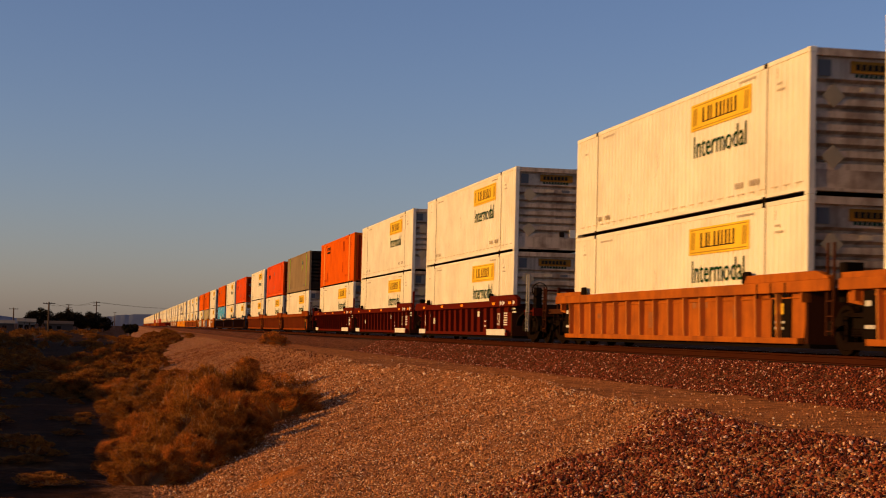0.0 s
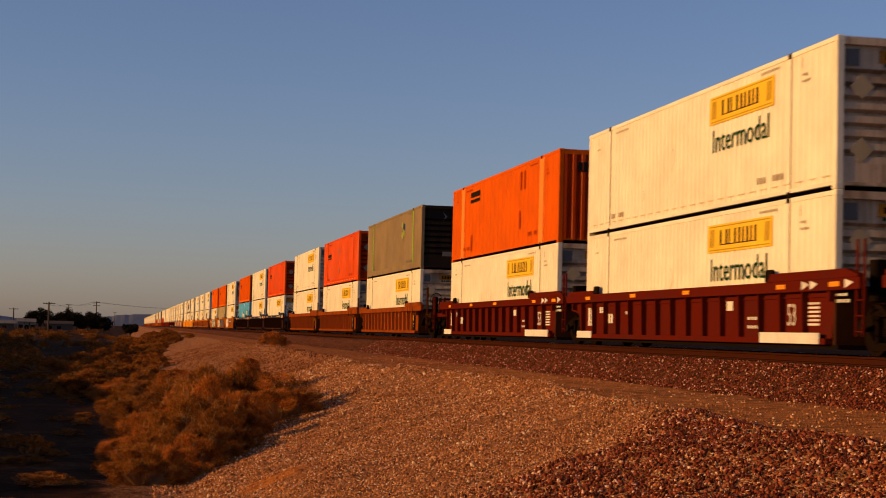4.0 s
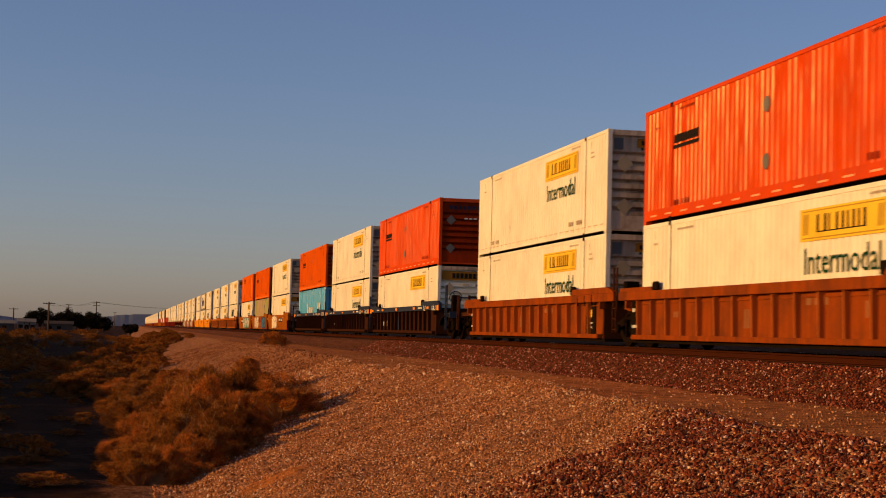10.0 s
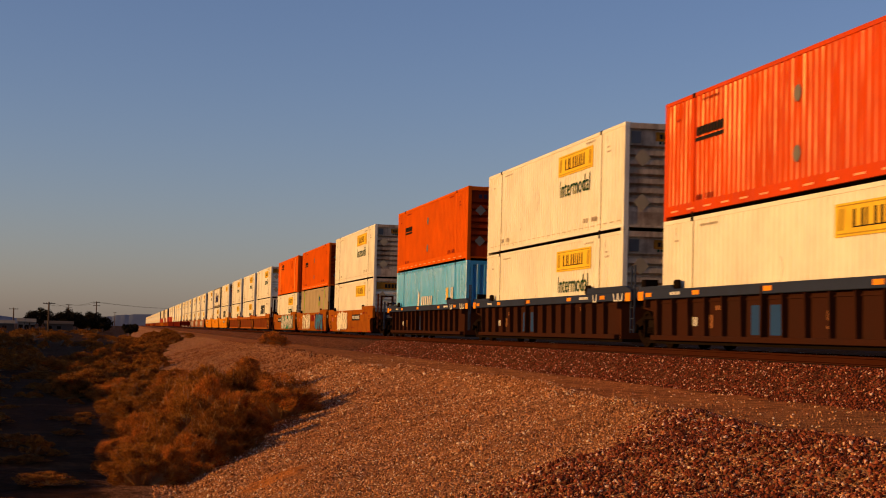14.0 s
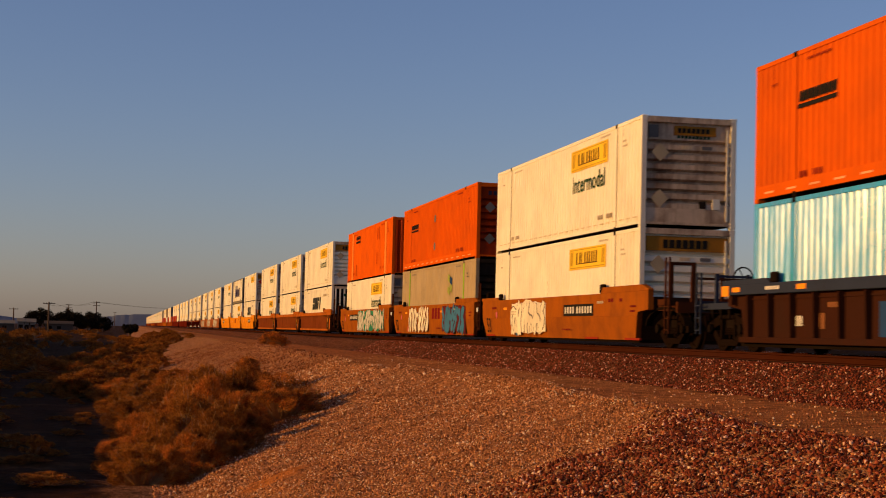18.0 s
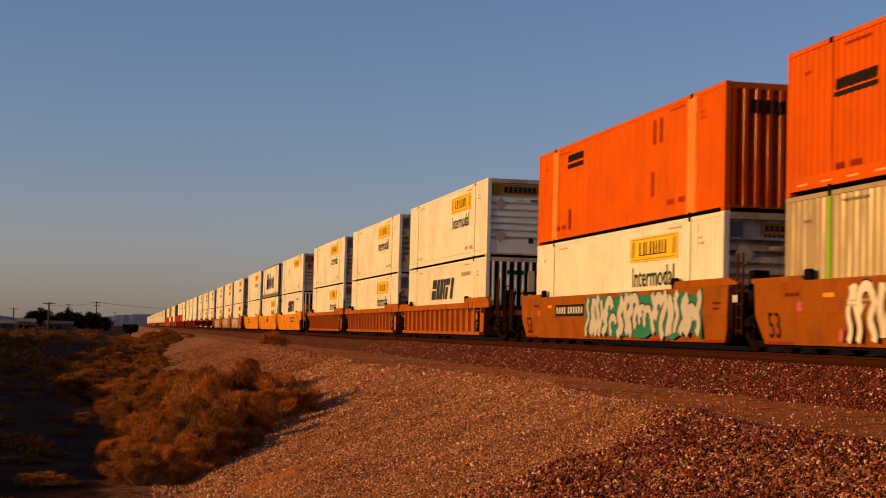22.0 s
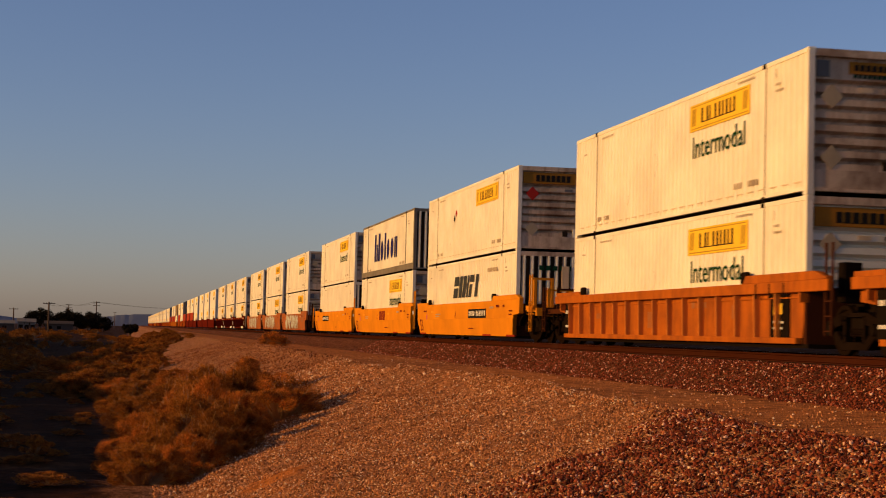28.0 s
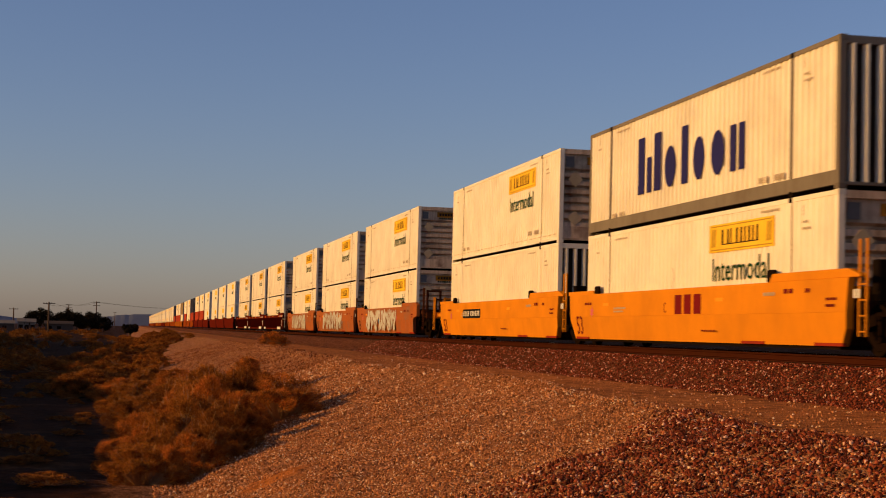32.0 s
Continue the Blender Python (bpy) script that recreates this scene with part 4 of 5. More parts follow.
def white_box(kind, fine=True):
    """White boxes of the main carrier. kind: full, bare (no green word), band (wide sign on the end), hazard."""
    words = {"full": "cream-white ribbed freight container with yellow sign", "bare": "cream-white freight container with a yellow sign only", "band": "white freight container with wide yellow end sign", "hazard": "white freight container with hazard placards and end sign"}
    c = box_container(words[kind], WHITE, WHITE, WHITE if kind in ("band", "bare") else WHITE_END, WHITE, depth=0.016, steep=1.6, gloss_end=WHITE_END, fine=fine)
    sign = part("side_sign", bx(B(), -6.55, -2.92, NEAR - 0.004, NEAR + 0.01, 1.98, 2.60), SIGN, c, "golden yellow panel with a dark scroll border")
    part("sign_mark", uneven_word(-5.80, 2.13, 2.2, 0.34), INK, sign, "row of black bars")
    if fine:
        for z in (2.02, 2.54):
            part("sign_border", bx(B(), -6.45, -3.02, NEAR - 0.007, NEAR - 0.004, z, z + 0.025), SCROLL, sign)
        for x in (-6.42, -3.3):
            part("sign_scroll", bar_word(B(), x, 2.1, 0.28, 0.40, 2, NEAR - 0.005, 0.1), SCROLL, sign)
        small_marks(c, FAINT)
        tape_row(c, 0.26, TAPE)
        for x in POST_X:
            part("post_seam", bx(B(), x + 0.075, x + 0.095, NEAR - 0.001, NEAR + 0.01, 0.1, TALL - 0.1), SEAM, c)
        part("wear_mark", ribbon(B(), [(-9.05, 1.15), (-9.0, 1.3), (-8.9, 1.45), (-8.92, 1.62), (-9.02, 1.75)], 0.016, NEAR - 0.002), FAINT, c)
        part("wear_mark", ribbon(B(), [(-11.2, 0.62), (-11.15, 0.72), (-11.18, 0.9)], 0.018, NEAR - 0.002), SEAM, c)
    if kind in ("full", "band") :
        part("green_word", lettering("Intermodal", 0.74, GREEN_INK, 1.0), None, c, "dark green raised lettering", at=(-6.4, NEAR, 1.34))
    if fine:
        wide = kind in ("band", "hazard", "bare")
        if wide:
            s = part("end_sign", bx(B(), -0.09, -0.03, -1.10, 1.10, 2.30, 2.68), SIGN_SHADED, c, "wide yellow sign across the end, coloured as in shade")
            part("sign_mark", bar_mark_end(-0.66, 0.6, 2.37, 0.22, -0.029), INK, s)
        else:
            s = part("end_sign", bx(B(), -0.09, -0.06, -0.40, 0.75, 2.42, 2.66), SIGN_SHADED, c, "small yellow sign on the end, coloured as in shade")
            part("sign_mark", bar_mark_end(-0.3, 0.6, 2.48, 0.12, -0.058), INK, s)
            part("end_word", bar_mark_end(-0.3, 0.62, 2.34, 0.07, -0.085, 9), GREEN_INK, c)
            part("vent_panel", bx(B(), -0.09, -0.06, -1.08, -0.82, 2.34, 2.66), PLACARD, c, "grey vent panel")
        for z in (1.95, 0.75):
            part("placard_holder", diamond(-0.78, z, 0.24, -0.018), PLACARD_PALE if kind != "hazard" or z < 1 else PLACARD_RED, c, "diamond placard holder")
        for y, m in ((0.35, PLACARD), (-0.2, WHITE_DULL)):
            part("end_plate", bx(B(), -0.06, -0.012, y, y + 0.28, 2.05, 2.14), m, c)
        part("document_box", bx(B(), -0.06, 0.0, 0.66, 0.86, 0.5, 0.78), WHITE, c)
        part("document_box", bx(B(), -0.06, -0.008, 0.30, 0.48, 0.52, 0.7), GREY_DARK, c)
        # added bright strip for the sunlit edge of the far corner post
        part("end_post_strip", bx(B(), -0.02, 0.004, 1.02, 1.07, 0.2, 2.6), WHITE, c)
        if kind == "hazard":
            for x, z, m in ((-10.2, 1.95, PLACARD_RED), (-10.55, 1.75, INK)):
                part("side_placard", prism(B(), [(x, z - 0.15), (x + 0.15, z), (x, z + 0.15), (x - 0.15, z)], NEAR, NEAR - 0.004), m, c, "small diamond hazard placard")
    return c


def bar_mark_end(y0, y1, z, h, x=-0.026, n=7):
    bm = B()
    step = (y1 - y0) / n
    bx(bm, x, x + 0.002, y0, y1 - 0.3 * step, z, z + 0.06 * h)
    for i in range(n):
        bx(bm, x, x + 0.003, y0 + i * step, y0 + (i + 0.7) * step, z, z + h)
    return bm


def diamond(y, z, r, x):
    return prism(B(), [(y, z - r), (y + r, z), (y, z + r), (y - r, z)], x, x + 0.006, "x")


BURNT_INK = plain("burnt_orange_lettering", (0.46, 0.055, 0.004))
SLATE_INK = plain("slate_grey_lettering", (0.045, 0.05, 0.055))


def slab_word(c, x, z, w, h, slant):
    """Big slanted mark drawn as plain slanted blocks."""
    for a, b, lo, hi in ((0.0, 0.19, 0.0, 0.46), (0.0, 0.19, 0.56, 1.0), (0.23, 0.345, 0.0, 1.0), (0.385, 0.51, 0.0, 1.0), (0.55, 0.61, 0.0, 1.0), (0.65, 0.75, 0.0, 0.58), (0.65, 0.81, 0.68, 1.0), (0.88, 0.985, 0.0, 1.0)):
        outline = [(x + a * w + slant * lo * h, z + lo * h), (x + b * w + slant * lo * h, z + lo * h), (x + b * w + slant * hi * h, z + hi * h), (x + a * w + slant * hi * h, z + hi * h)]
        part("mark_block", prism(B(), outline, NEAR, NEAR - 0.003), SLATE_INK, c, "dark slanted block")


def slab_box():
    c = box_container("cream-white freight container with a slanted dark mark", WHITE, WHITE, WHITE, WHITE, depth=0.022, steep=2.0, groove=0.5, end="ridge", gloss_end=WHITE_END)
    slab_word(c, -10.45, 1.44, 4.45, 0.84, 0.38)
    part("end_mark", bar_mark_end(-0.5, 0.7, 2.25, 0.16, 0.014, 5), GREEN_INK, c)
    part("document_box", bx(B(), -0.03, 0.03, 0.3, 0.55, 1.6, 2.4), WHITE_DULL, c)
    part("number_marks", bar_word(B(), -4.3, 2.3, 1.6, 0.14, 6, NEAR), FAINT, c)
    small_marks(c, FAINT)
    return c


def blank_box():
    c = box_container("plain glossy white freight container with fluted end", WHITE, WHITE, WHITE, WHITE, depth=0.022, steep=2.0, groove=0.5, end="ridge")
    small_marks(c, FAINT)
    return c


def orange_box(paint, label):
    """Orange ribbed box with a skirt of reflectors."""
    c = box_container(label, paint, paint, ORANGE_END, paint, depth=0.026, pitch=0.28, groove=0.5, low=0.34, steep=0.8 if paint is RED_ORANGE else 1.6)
    part("company_mark", bar_word(B(), -13.95, 1.86, 1.7, 0.2, 9, NEAR, 0.15, 0.2), INK, c, "small black bars")
    part("mark_underline", bar_word(B(), -14.0, 1.73, 1.75, 0.08, 1, NEAR, 0.1, 0.0), INK, c)
    for z in (2.05, 0.85):
        part("side_placard", prism(B(), [(-8.3 + 0.17 * math.cos(a * math.tau / 14), z + 0.17 * math.sin(a * math.tau / 14)) for a in range(14)], NEAR, NEAR - 0.006), PLACARD, c, "round grey plate")
        part("placard_holder", diamond(-0.78, z - 0.1, 0.21, -0.018), PLACARD, c, "grey diamond placard")
    for i in range(14):
        part("reflector", bx(B(), -15.6 + i * 1.09, -15.15 + i * 1.09, NEAR - 0.002, NEAR + 0.01, 0.17, 0.21), REFLECTOR_PALE, c)
    part("end_mark", bar_mark_end(-0.85, 0.75, 2.42, 0.16, -0.085, 8), SPRAY_DARK, c)
    part("end_plate", bar_mark_end(-0.2, 0.4, 2.0, 0.06, -0.018, 3), WHITE_INK, c)
    part("document_box", bx(B(), -0.06, 0.0, 0.72, 0.82, 0.42, 0.72), WHITE, c, "small white box")
    # side-coloured strip added as the far post's sunlit edge
    part("end_post_strip", bx(B(), -0.02, 0.004, 1.02, 1.07, 0.2, 2.6), paint, c)
    small_marks(c, DEEP_RED)
    return c


def panel_box():
    """Orange box of wide flat panels with paler post bays."""
    c = box_container("bright orange panel-sided freight container", ORANGE, ORANGE, RED_ORANGE, ORANGE_LIGHT, depth=0.022, pitch=0.60, groove=0.16, low=0.13, end="flute")
    for x in (-2.1, -14.1):
        part("post_bay", bx(B(), x - 0.36, x + 0.36, NEAR + 0.002, NEAR + 0.02, 0.08, TALL - 0.1), ORANGE_LIGHT, c, "paler orange post bay")
        for d in (-0.3, 0.3):
            part("post_bead", rod(B(), (x + d, NEAR + 0.004, 0.1), (x + d, NEAR + 0.004, TALL - 0.12), 0.016, n=5), ORANGE, c)
    part("company_mark", bar_word(B(), -12.7, 2.35, 1.6, 0.2, 8, NEAR - 0.004, 0.1), INK, c, "small black bars")
    part("mark_underline", bar_word(B(), -12.75, 2.15, 1.65, 0.12, 5, NEAR - 0.004, 0.1, 0.1), INK, c)
    for x, z in ((-4.9, 2.0), (-4.4, 2.0), (-12.6, 0.3), (-5.0, 0.7)):
        part("stencil_mark", bar_word(B(), x, z, 0.25, 0.62, 2, NEAR - 0.002), BURNT_INK, c)
    part("end_mark", bar_mark_end(-0.7, 0.7, 2.2, 0.3, 0.014, 8), INK, c)
    small_marks(c, BURNT_INK)
    return c


def grey_box(paint, label):
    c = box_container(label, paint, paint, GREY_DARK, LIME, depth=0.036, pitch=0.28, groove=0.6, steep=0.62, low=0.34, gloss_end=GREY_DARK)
    for x, z, m in ((-5.0, 1.75, FADED_LIME), (-4.6, 2.15, BLUE_PATCH), (-5.0, 2.25, FADED_LIME), (-4.6, 1.85, FADED_LIME)):
        part("company_mark", prism(B(), [(x - 0.28, z - 0.02), (x + 0.2, z - 0.18), (x + 0.28, z + 0.1), (x - 0.15, z + 0.2)], NEAR, NEAR - 0.004), m, c, "pinwheel of lime and blue shapes")
    part("end_mark", prism(B(), [(-0.3, 2.2), (-0.1, 2.4), (-0.3, 2.6), (-0.2, 2.4)], -0.085, -0.08, "x"), PLACARD, c)
    part("end_mark", bar_mark_end(0.55, 0.75, 2.3, 0.2, -0.085, 1), PLACARD, c)
    part("end_plate", bx(B(), -0.05, -0.012, -0.3, 0.15, 0.6, 0.8), PLACARD, c)
    small_marks(c, STEEL_GREY)
    return c


def teal_box():
    c = box_container("glossy teal corrugated freight container", TEAL, TEAL, TEAL, TEAL, depth=0.044, pitch=0.28, groove=0.68, steep=0.58, low=0.16, end="flute")
    part("company_mark", bar_word(B(), -9.4, 1.25, 2.6, 0.38, 6, NEAR, 0.2, 0.45), WHITE_INK, c, "white bars")
    part("company_emblem", prism(B(), [(-10.3, 1.15), (-9.95, 1.2), (-9.9, 1.75), (-10.1, 1.9), (-10.25, 1.6)], NEAR, NEAR - 0.004), WHITE_INK, c)
    for i, m in enumerate((SIGN, WHITE_INK)):
        part("stencil_mark", bar_word(B(), -3.9 + i, 1.4, 0.5, 0.5, 2, NEAR), m, c)
    return c


def ship_box():
    """Grey-framed corrugated box with a large dark blue mark."""
    c = box_container("pale corrugated freight container with dark blue mark", WHITE, STEEL_GREY, WHITE, STEEL_GREY, depth=0.042, steep=1.7, pitch=0.28, groove=0.55, low=0.36, end="ridge")
    for x, w, h, sides in ((-11.75, 0.5, 1.45, 4), (-11.05, 0.36, 0.9, 4), (-10.5, 0.5, 1.45, 4), (-9.7, 0.8, 1.02, 14), (-8.5, 0.42, 1.38, 4), (-7.7, 0.72, 1.02, 14), (-6.55, 0.8, 1.02, 14), (-5.4, 0.34, 1.02, 4), (-4.9, 0.34, 1.02, 4)):
        turn = 0.25 if sides == 4 else 0.0
        wide = 0.7071 if sides == 4 else 0.5
        outline = [(x + w / 2 + wide * w * math.cos((k / sides + turn / 2) * math.tau), 0.82 + h / 2 + wide * h * math.sin((k / sides + turn / 2) * math.tau)) for k in range(sides)]
        part("mark_shape", prism(B(), outline, NEAR, NEAR - 0.003), BLUE_INK, c, "large dark blue shape")
    small_marks(c, FAINT)
    return c


def far_box(paint, label, sign=False):
    """A container far down the line: walls, frame, roof and ends."""
    c = tagged(new("freight_container"), label, "container", "far freight containers")
    for s in (-1, 1):
        part("side_wall", fluted(B(), (-LEN + 0.16, -0.16), 0.12, TALL - 0.09, s * (HALF - 0.012), 0.03, 0.5, 0.4, s), paint, c)
    bm = B()
    for s in (-1, 1):
        lo, hi = min(s * HALF, s * (HALF - 0.12)), max(s * HALF, s * (HALF - 0.12))
        for x in (-LEN, -0.14):
            bx(bm, x, x + 0.14, lo, hi, 0.0, TALL)
        for z in (0.02, TALL - 0.11):
            bx(bm, -LEN + 0.14, -0.14, lo, hi, z, z + 0.1)
    part("frame", bm, paint, c)
    part("roof", bx(B(), -LEN + 0.1, -0.1, -HALF + 0.1, HALF - 0.1, TALL - 0.06, TALL - 0.02), paint, c)
    part("end_wall", nose(B(), 0.05, TALL - 0.05, -0.05, 0.05, 7), paint, c)
    if sign:
        part("side_sign", bx(B(), -6.55, -2.92, NEAR - 0.004, NEAR + 0.01, 1.98, 2.60), SIGN, c, "golden yellow panel")
        part("green_word", lettering("Intermodal", 0.72, GREEN_INK, 0.98), None, c, "dark green lettering", at=(-6.4, NEAR, 1.36))
    return c


# ---- well cars: origin at the leading end of the load, z = 0 on the rail ----
WHEEL_R = 0.483


def wheelset(parent, x):
    """Axle with two flanged wheels; origin on the axle."""
    bm = B()
    for s in (-1, 1):
        prof = [(0.10, 0.62), (0.12, 0.64), (0.38, 0.68), (0.40, 0.70), (WHEEL_R + 0.025, 0.70), (WHEEL_R + 0.025, 0.725), (WHEEL_R, 0.74), (WHEEL_R - 0.006, 0.835), (0.40, 0.835), (0.37, 0.775), (0.16, 0.76), (0.13, 0.83), (0.02, 0.835)]
        lathe(bm, [(r, s * y) for r, y in prof], 20)
    rod(bm, (0, -0.95, 0), (0, 0.95, 0), 0.075, n=8)
    for k in range(4):
        a = k * math.tau / 4
        rod(bm, (0.25 * math.cos(a), -0.79, 0.25 * math.sin(a)), (0.25 * math.cos(a), -0.77, 0.25 * math.sin(a)), 0.03, n=5)
    return part("wheelset", bm, WHEEL_IRON, parent, at=(x, 0, WHEEL_R))


def truck(car, x):
    """A two-axle truck with side frames, springs and bolster."""
    t = part("truck", bx(B(), -0.22, 0.22, -1.02, 1.02, 0.44, 0.70), IRON, car, "dark cast-steel truck", at=(x, 0, 0))
    for s in (-1, 1):
        y0, y1 = sorted((s * 0.94, s * 1.08))
        bm = B()
        prism(bm, [(-1.16, 0.40), (-1.16, 0.62), (-0.95, 0.68), (-0.5, 0.80), (0.5, 0.80), (0.95, 0.68), (1.16, 0.62), (1.16, 0.40), (0.98, 0.38), (0.72, 0.54), (0.46, 0.58), (0.46, 0.72), (-0.46, 0.72), (-0.46, 0.58), (-0.72, 0.54), (-0.98, 0.38)], y0, y1)
        prism(bm, [(-0.95, 0.42), (-0.72, 0.46), (-0.42, 0.26), (0.42, 0.26), (0.72, 0.46), (0.95, 0.42), (0.52, 0.12), (-0.52, 0.12)], y0, y1)
        for d in (-0.43, 0.34):
            bx(bm, d, d + 0.09, y0, y1, 0.24, 0.74)
        part("side_frame", bm, WHEEL_IRON, t)
        for d in (-0.17, 0.0, 0.17) if s < 0 else ():
            coil = part("spring", lathe(B(), [(0.05, 0.0), (0.065, 0.02), (0.05, 0.04), (0.065, 0.06), (0.05, 0.08), (0.065, 0.10), (0.05, 0.12), (0.065, 0.14), (0.05, 0.16)], 8), WHEEL_IRON, t, at=(d, s * 1.0, 0.36))
            coil.rotation_euler = (math.pi / 2, 0, 0)
        for d in (-0.89, 0.89):
            part("bearing_cap", lathe(B(), [(0.02, 0), (0.11, 0.0), (0.11, 0.07), (0.07, 0.09), (0.02, 0.09)], 12), IRON, t, at=(d, s * 1.08 if s > 0 else -1.17, WHEEL_R))
    wheelset(t, -0.89)
    wheelset(t, 0.89)
    return t


def uprights(car, x, paint, tall=1.0):
    """Pair of upright grab posts, ladder rungs and a brake stand at a car's end."""
    for d in (0.0, 0.28):
        part("grab_post", rod(B(), (x + d, -1.40, 1.0), (x + d, -1.40, 1.15 + tall), 0.028, n=6), paint, car)
    for k in range(4):
        part("rung", rod(B(), (x, -1.42, 0.45 + 0.28 * k), (x + 0.28, -1.42, 0.45 + 0.28 * k), 0.016, n=5), paint, car)
    for d in (0.0, 0.28):
        part("ladder_rail", bx(B(), x + d - 0.02, x + d + 0.02, -1.43, -1.39, 0.36, 1.35), paint, car)


def end_gear(car, x, side, paint, s):
    """Platform, coupler, brake stand beyond the load; s = 1 at the leading end, -1 at the other."""
    part("end_platform", bx(B(), min(x, x + s * 1.75), max(x, x + s * 1.75), -1.25, 1.25, 0.92, 1.06), paint, car)
    part("end_sill", bx(B(), x + s * 1.75 - 0.06, x + s * 1.75 + 0.06, -1.40, 1.40, 0.86, 1.12), paint, car)
    part("draft_gear", bx(B(), min(x + s * 1.0, x + s * 2.2), max(x + s * 1.0, x + s * 2.2), -0.28, 0.28, 0.62, 0.92), IRON, car)
    bm = bx(B(), min(x + s * 2.2, x + s * 2.45), max(x + s * 2.2, x + s * 2.45), -0.10, 0.10, 0.72, 0.90)
    prism(bm, [(x + s * 2.4, -0.2), (x + s * 2.66, -0.16), (x + s * 2.62, 0.08), (x + s * 2.5, 0.22), (x + s * 2.36, 0.16)], 0.66, 0.94, "z")
    part("coupler", bm, IRON, car, "rusty knuckle coupler")
    for y in (-1.0, -0.25, 0.85):
        part("end_post", bx(B(), x + s * 1.55, x + s * 1.63, y, y + 0.08, 1.06, 1.75), paint, car)
    part("end_rail", bx(B(), x + s * 1.57, x + s * 1.61, -1.0, 0.93, 1.66, 1.72), paint, car)
    part("air_hose", rod(rod(B(), (x + s * 2.0, -0.4, 0.85), (x + s * 2.35, -0.42, 0.45), 0.025), (x + s * 2.35, -0.42, 0.45), (x + s * 2.6, -0.36, 0.5), 0.025), IRON, car)
    for k in range(3):
        part("platform_bracket", prism(B(), [(x + s * (0.2 + 0.5 * k), 0.92), (x + s * (0.34 + 0.5 * k), 0.92), (x + s * (0.2 + 0.5 * k), 0.7)], -1.2, -1.16), IRON, car)
    if s > 0 and side in (YELLOW_CAR, OCHRE_CAR, WORN_CAR):
        for y in (-1.2, -0.62):
            part("end_post", bx(B(), x + 0.55, x + 0.65, y, y + 0.1, 1.06, 2.1), paint, car)
        part("end_rail", bx(B(), x + 0.57, x + 0.63, -1.2, -0.52, 2.04, 2.12), paint, car)
        part("step_plate", bx(B(), x + 0.25, x + 1.2, -1.36, -1.28, 1.06, 1.2), paint, car)
        brake_wheel(car, x + 1.64, 0.3, 1.75, 0.24)
    elif s > 0:
        part("brake_stand", soften(bx(B(), x + 0.75, x + 1.05, -1.14, -0.92, 1.06, 1.8), 0.03), IRON, car, "black brake stand")
        brake_wheel(car, x + 1.1, -1.02, 1.7, 0.25)
        part("air_tank", rod(B(), (x + 0.5, 0.2, 1.24), (x + 1.4, 0.2, 1.24), 0.17, n=12), IRON, car)


def brake_wheel(car, x, y, z, r):
    """Hand wheel: a thin steel rim with three spokes, facing along the train."""
    bm, n, m = B(), 18, 5
    rim = [[bm.verts.new((x + 0.02 * math.sin(j * math.tau / m), y + (r + 0.02 * math.cos(j * math.tau / m)) * math.cos(k * math.tau / n), z + (r + 0.02 * math.cos(j * math.tau / m)) * math.sin(k * math.tau / n))) for j in range(m)] for k in range(n)]
    for k in range(n):
        for j in range(m):
            bm.faces.new((rim[k][j], rim[(k + 1) % n][j], rim[(k + 1) % n][(j + 1) % m], rim[k][(j + 1) % m]))
    wheel = part("brake_wheel", bm, IRON, car, "dark steel hand wheel")
    for k in range(3):
        a = k * math.tau / 3
        part("spoke", rod(B(), (x, y, z), (x, y + r * math.cos(a), z + r * math.sin(a)), 0.014, n=4), IRON, wheel)


TOP, LOW = 1.42, 0.20
A0, A1 = -17.5, 1.42


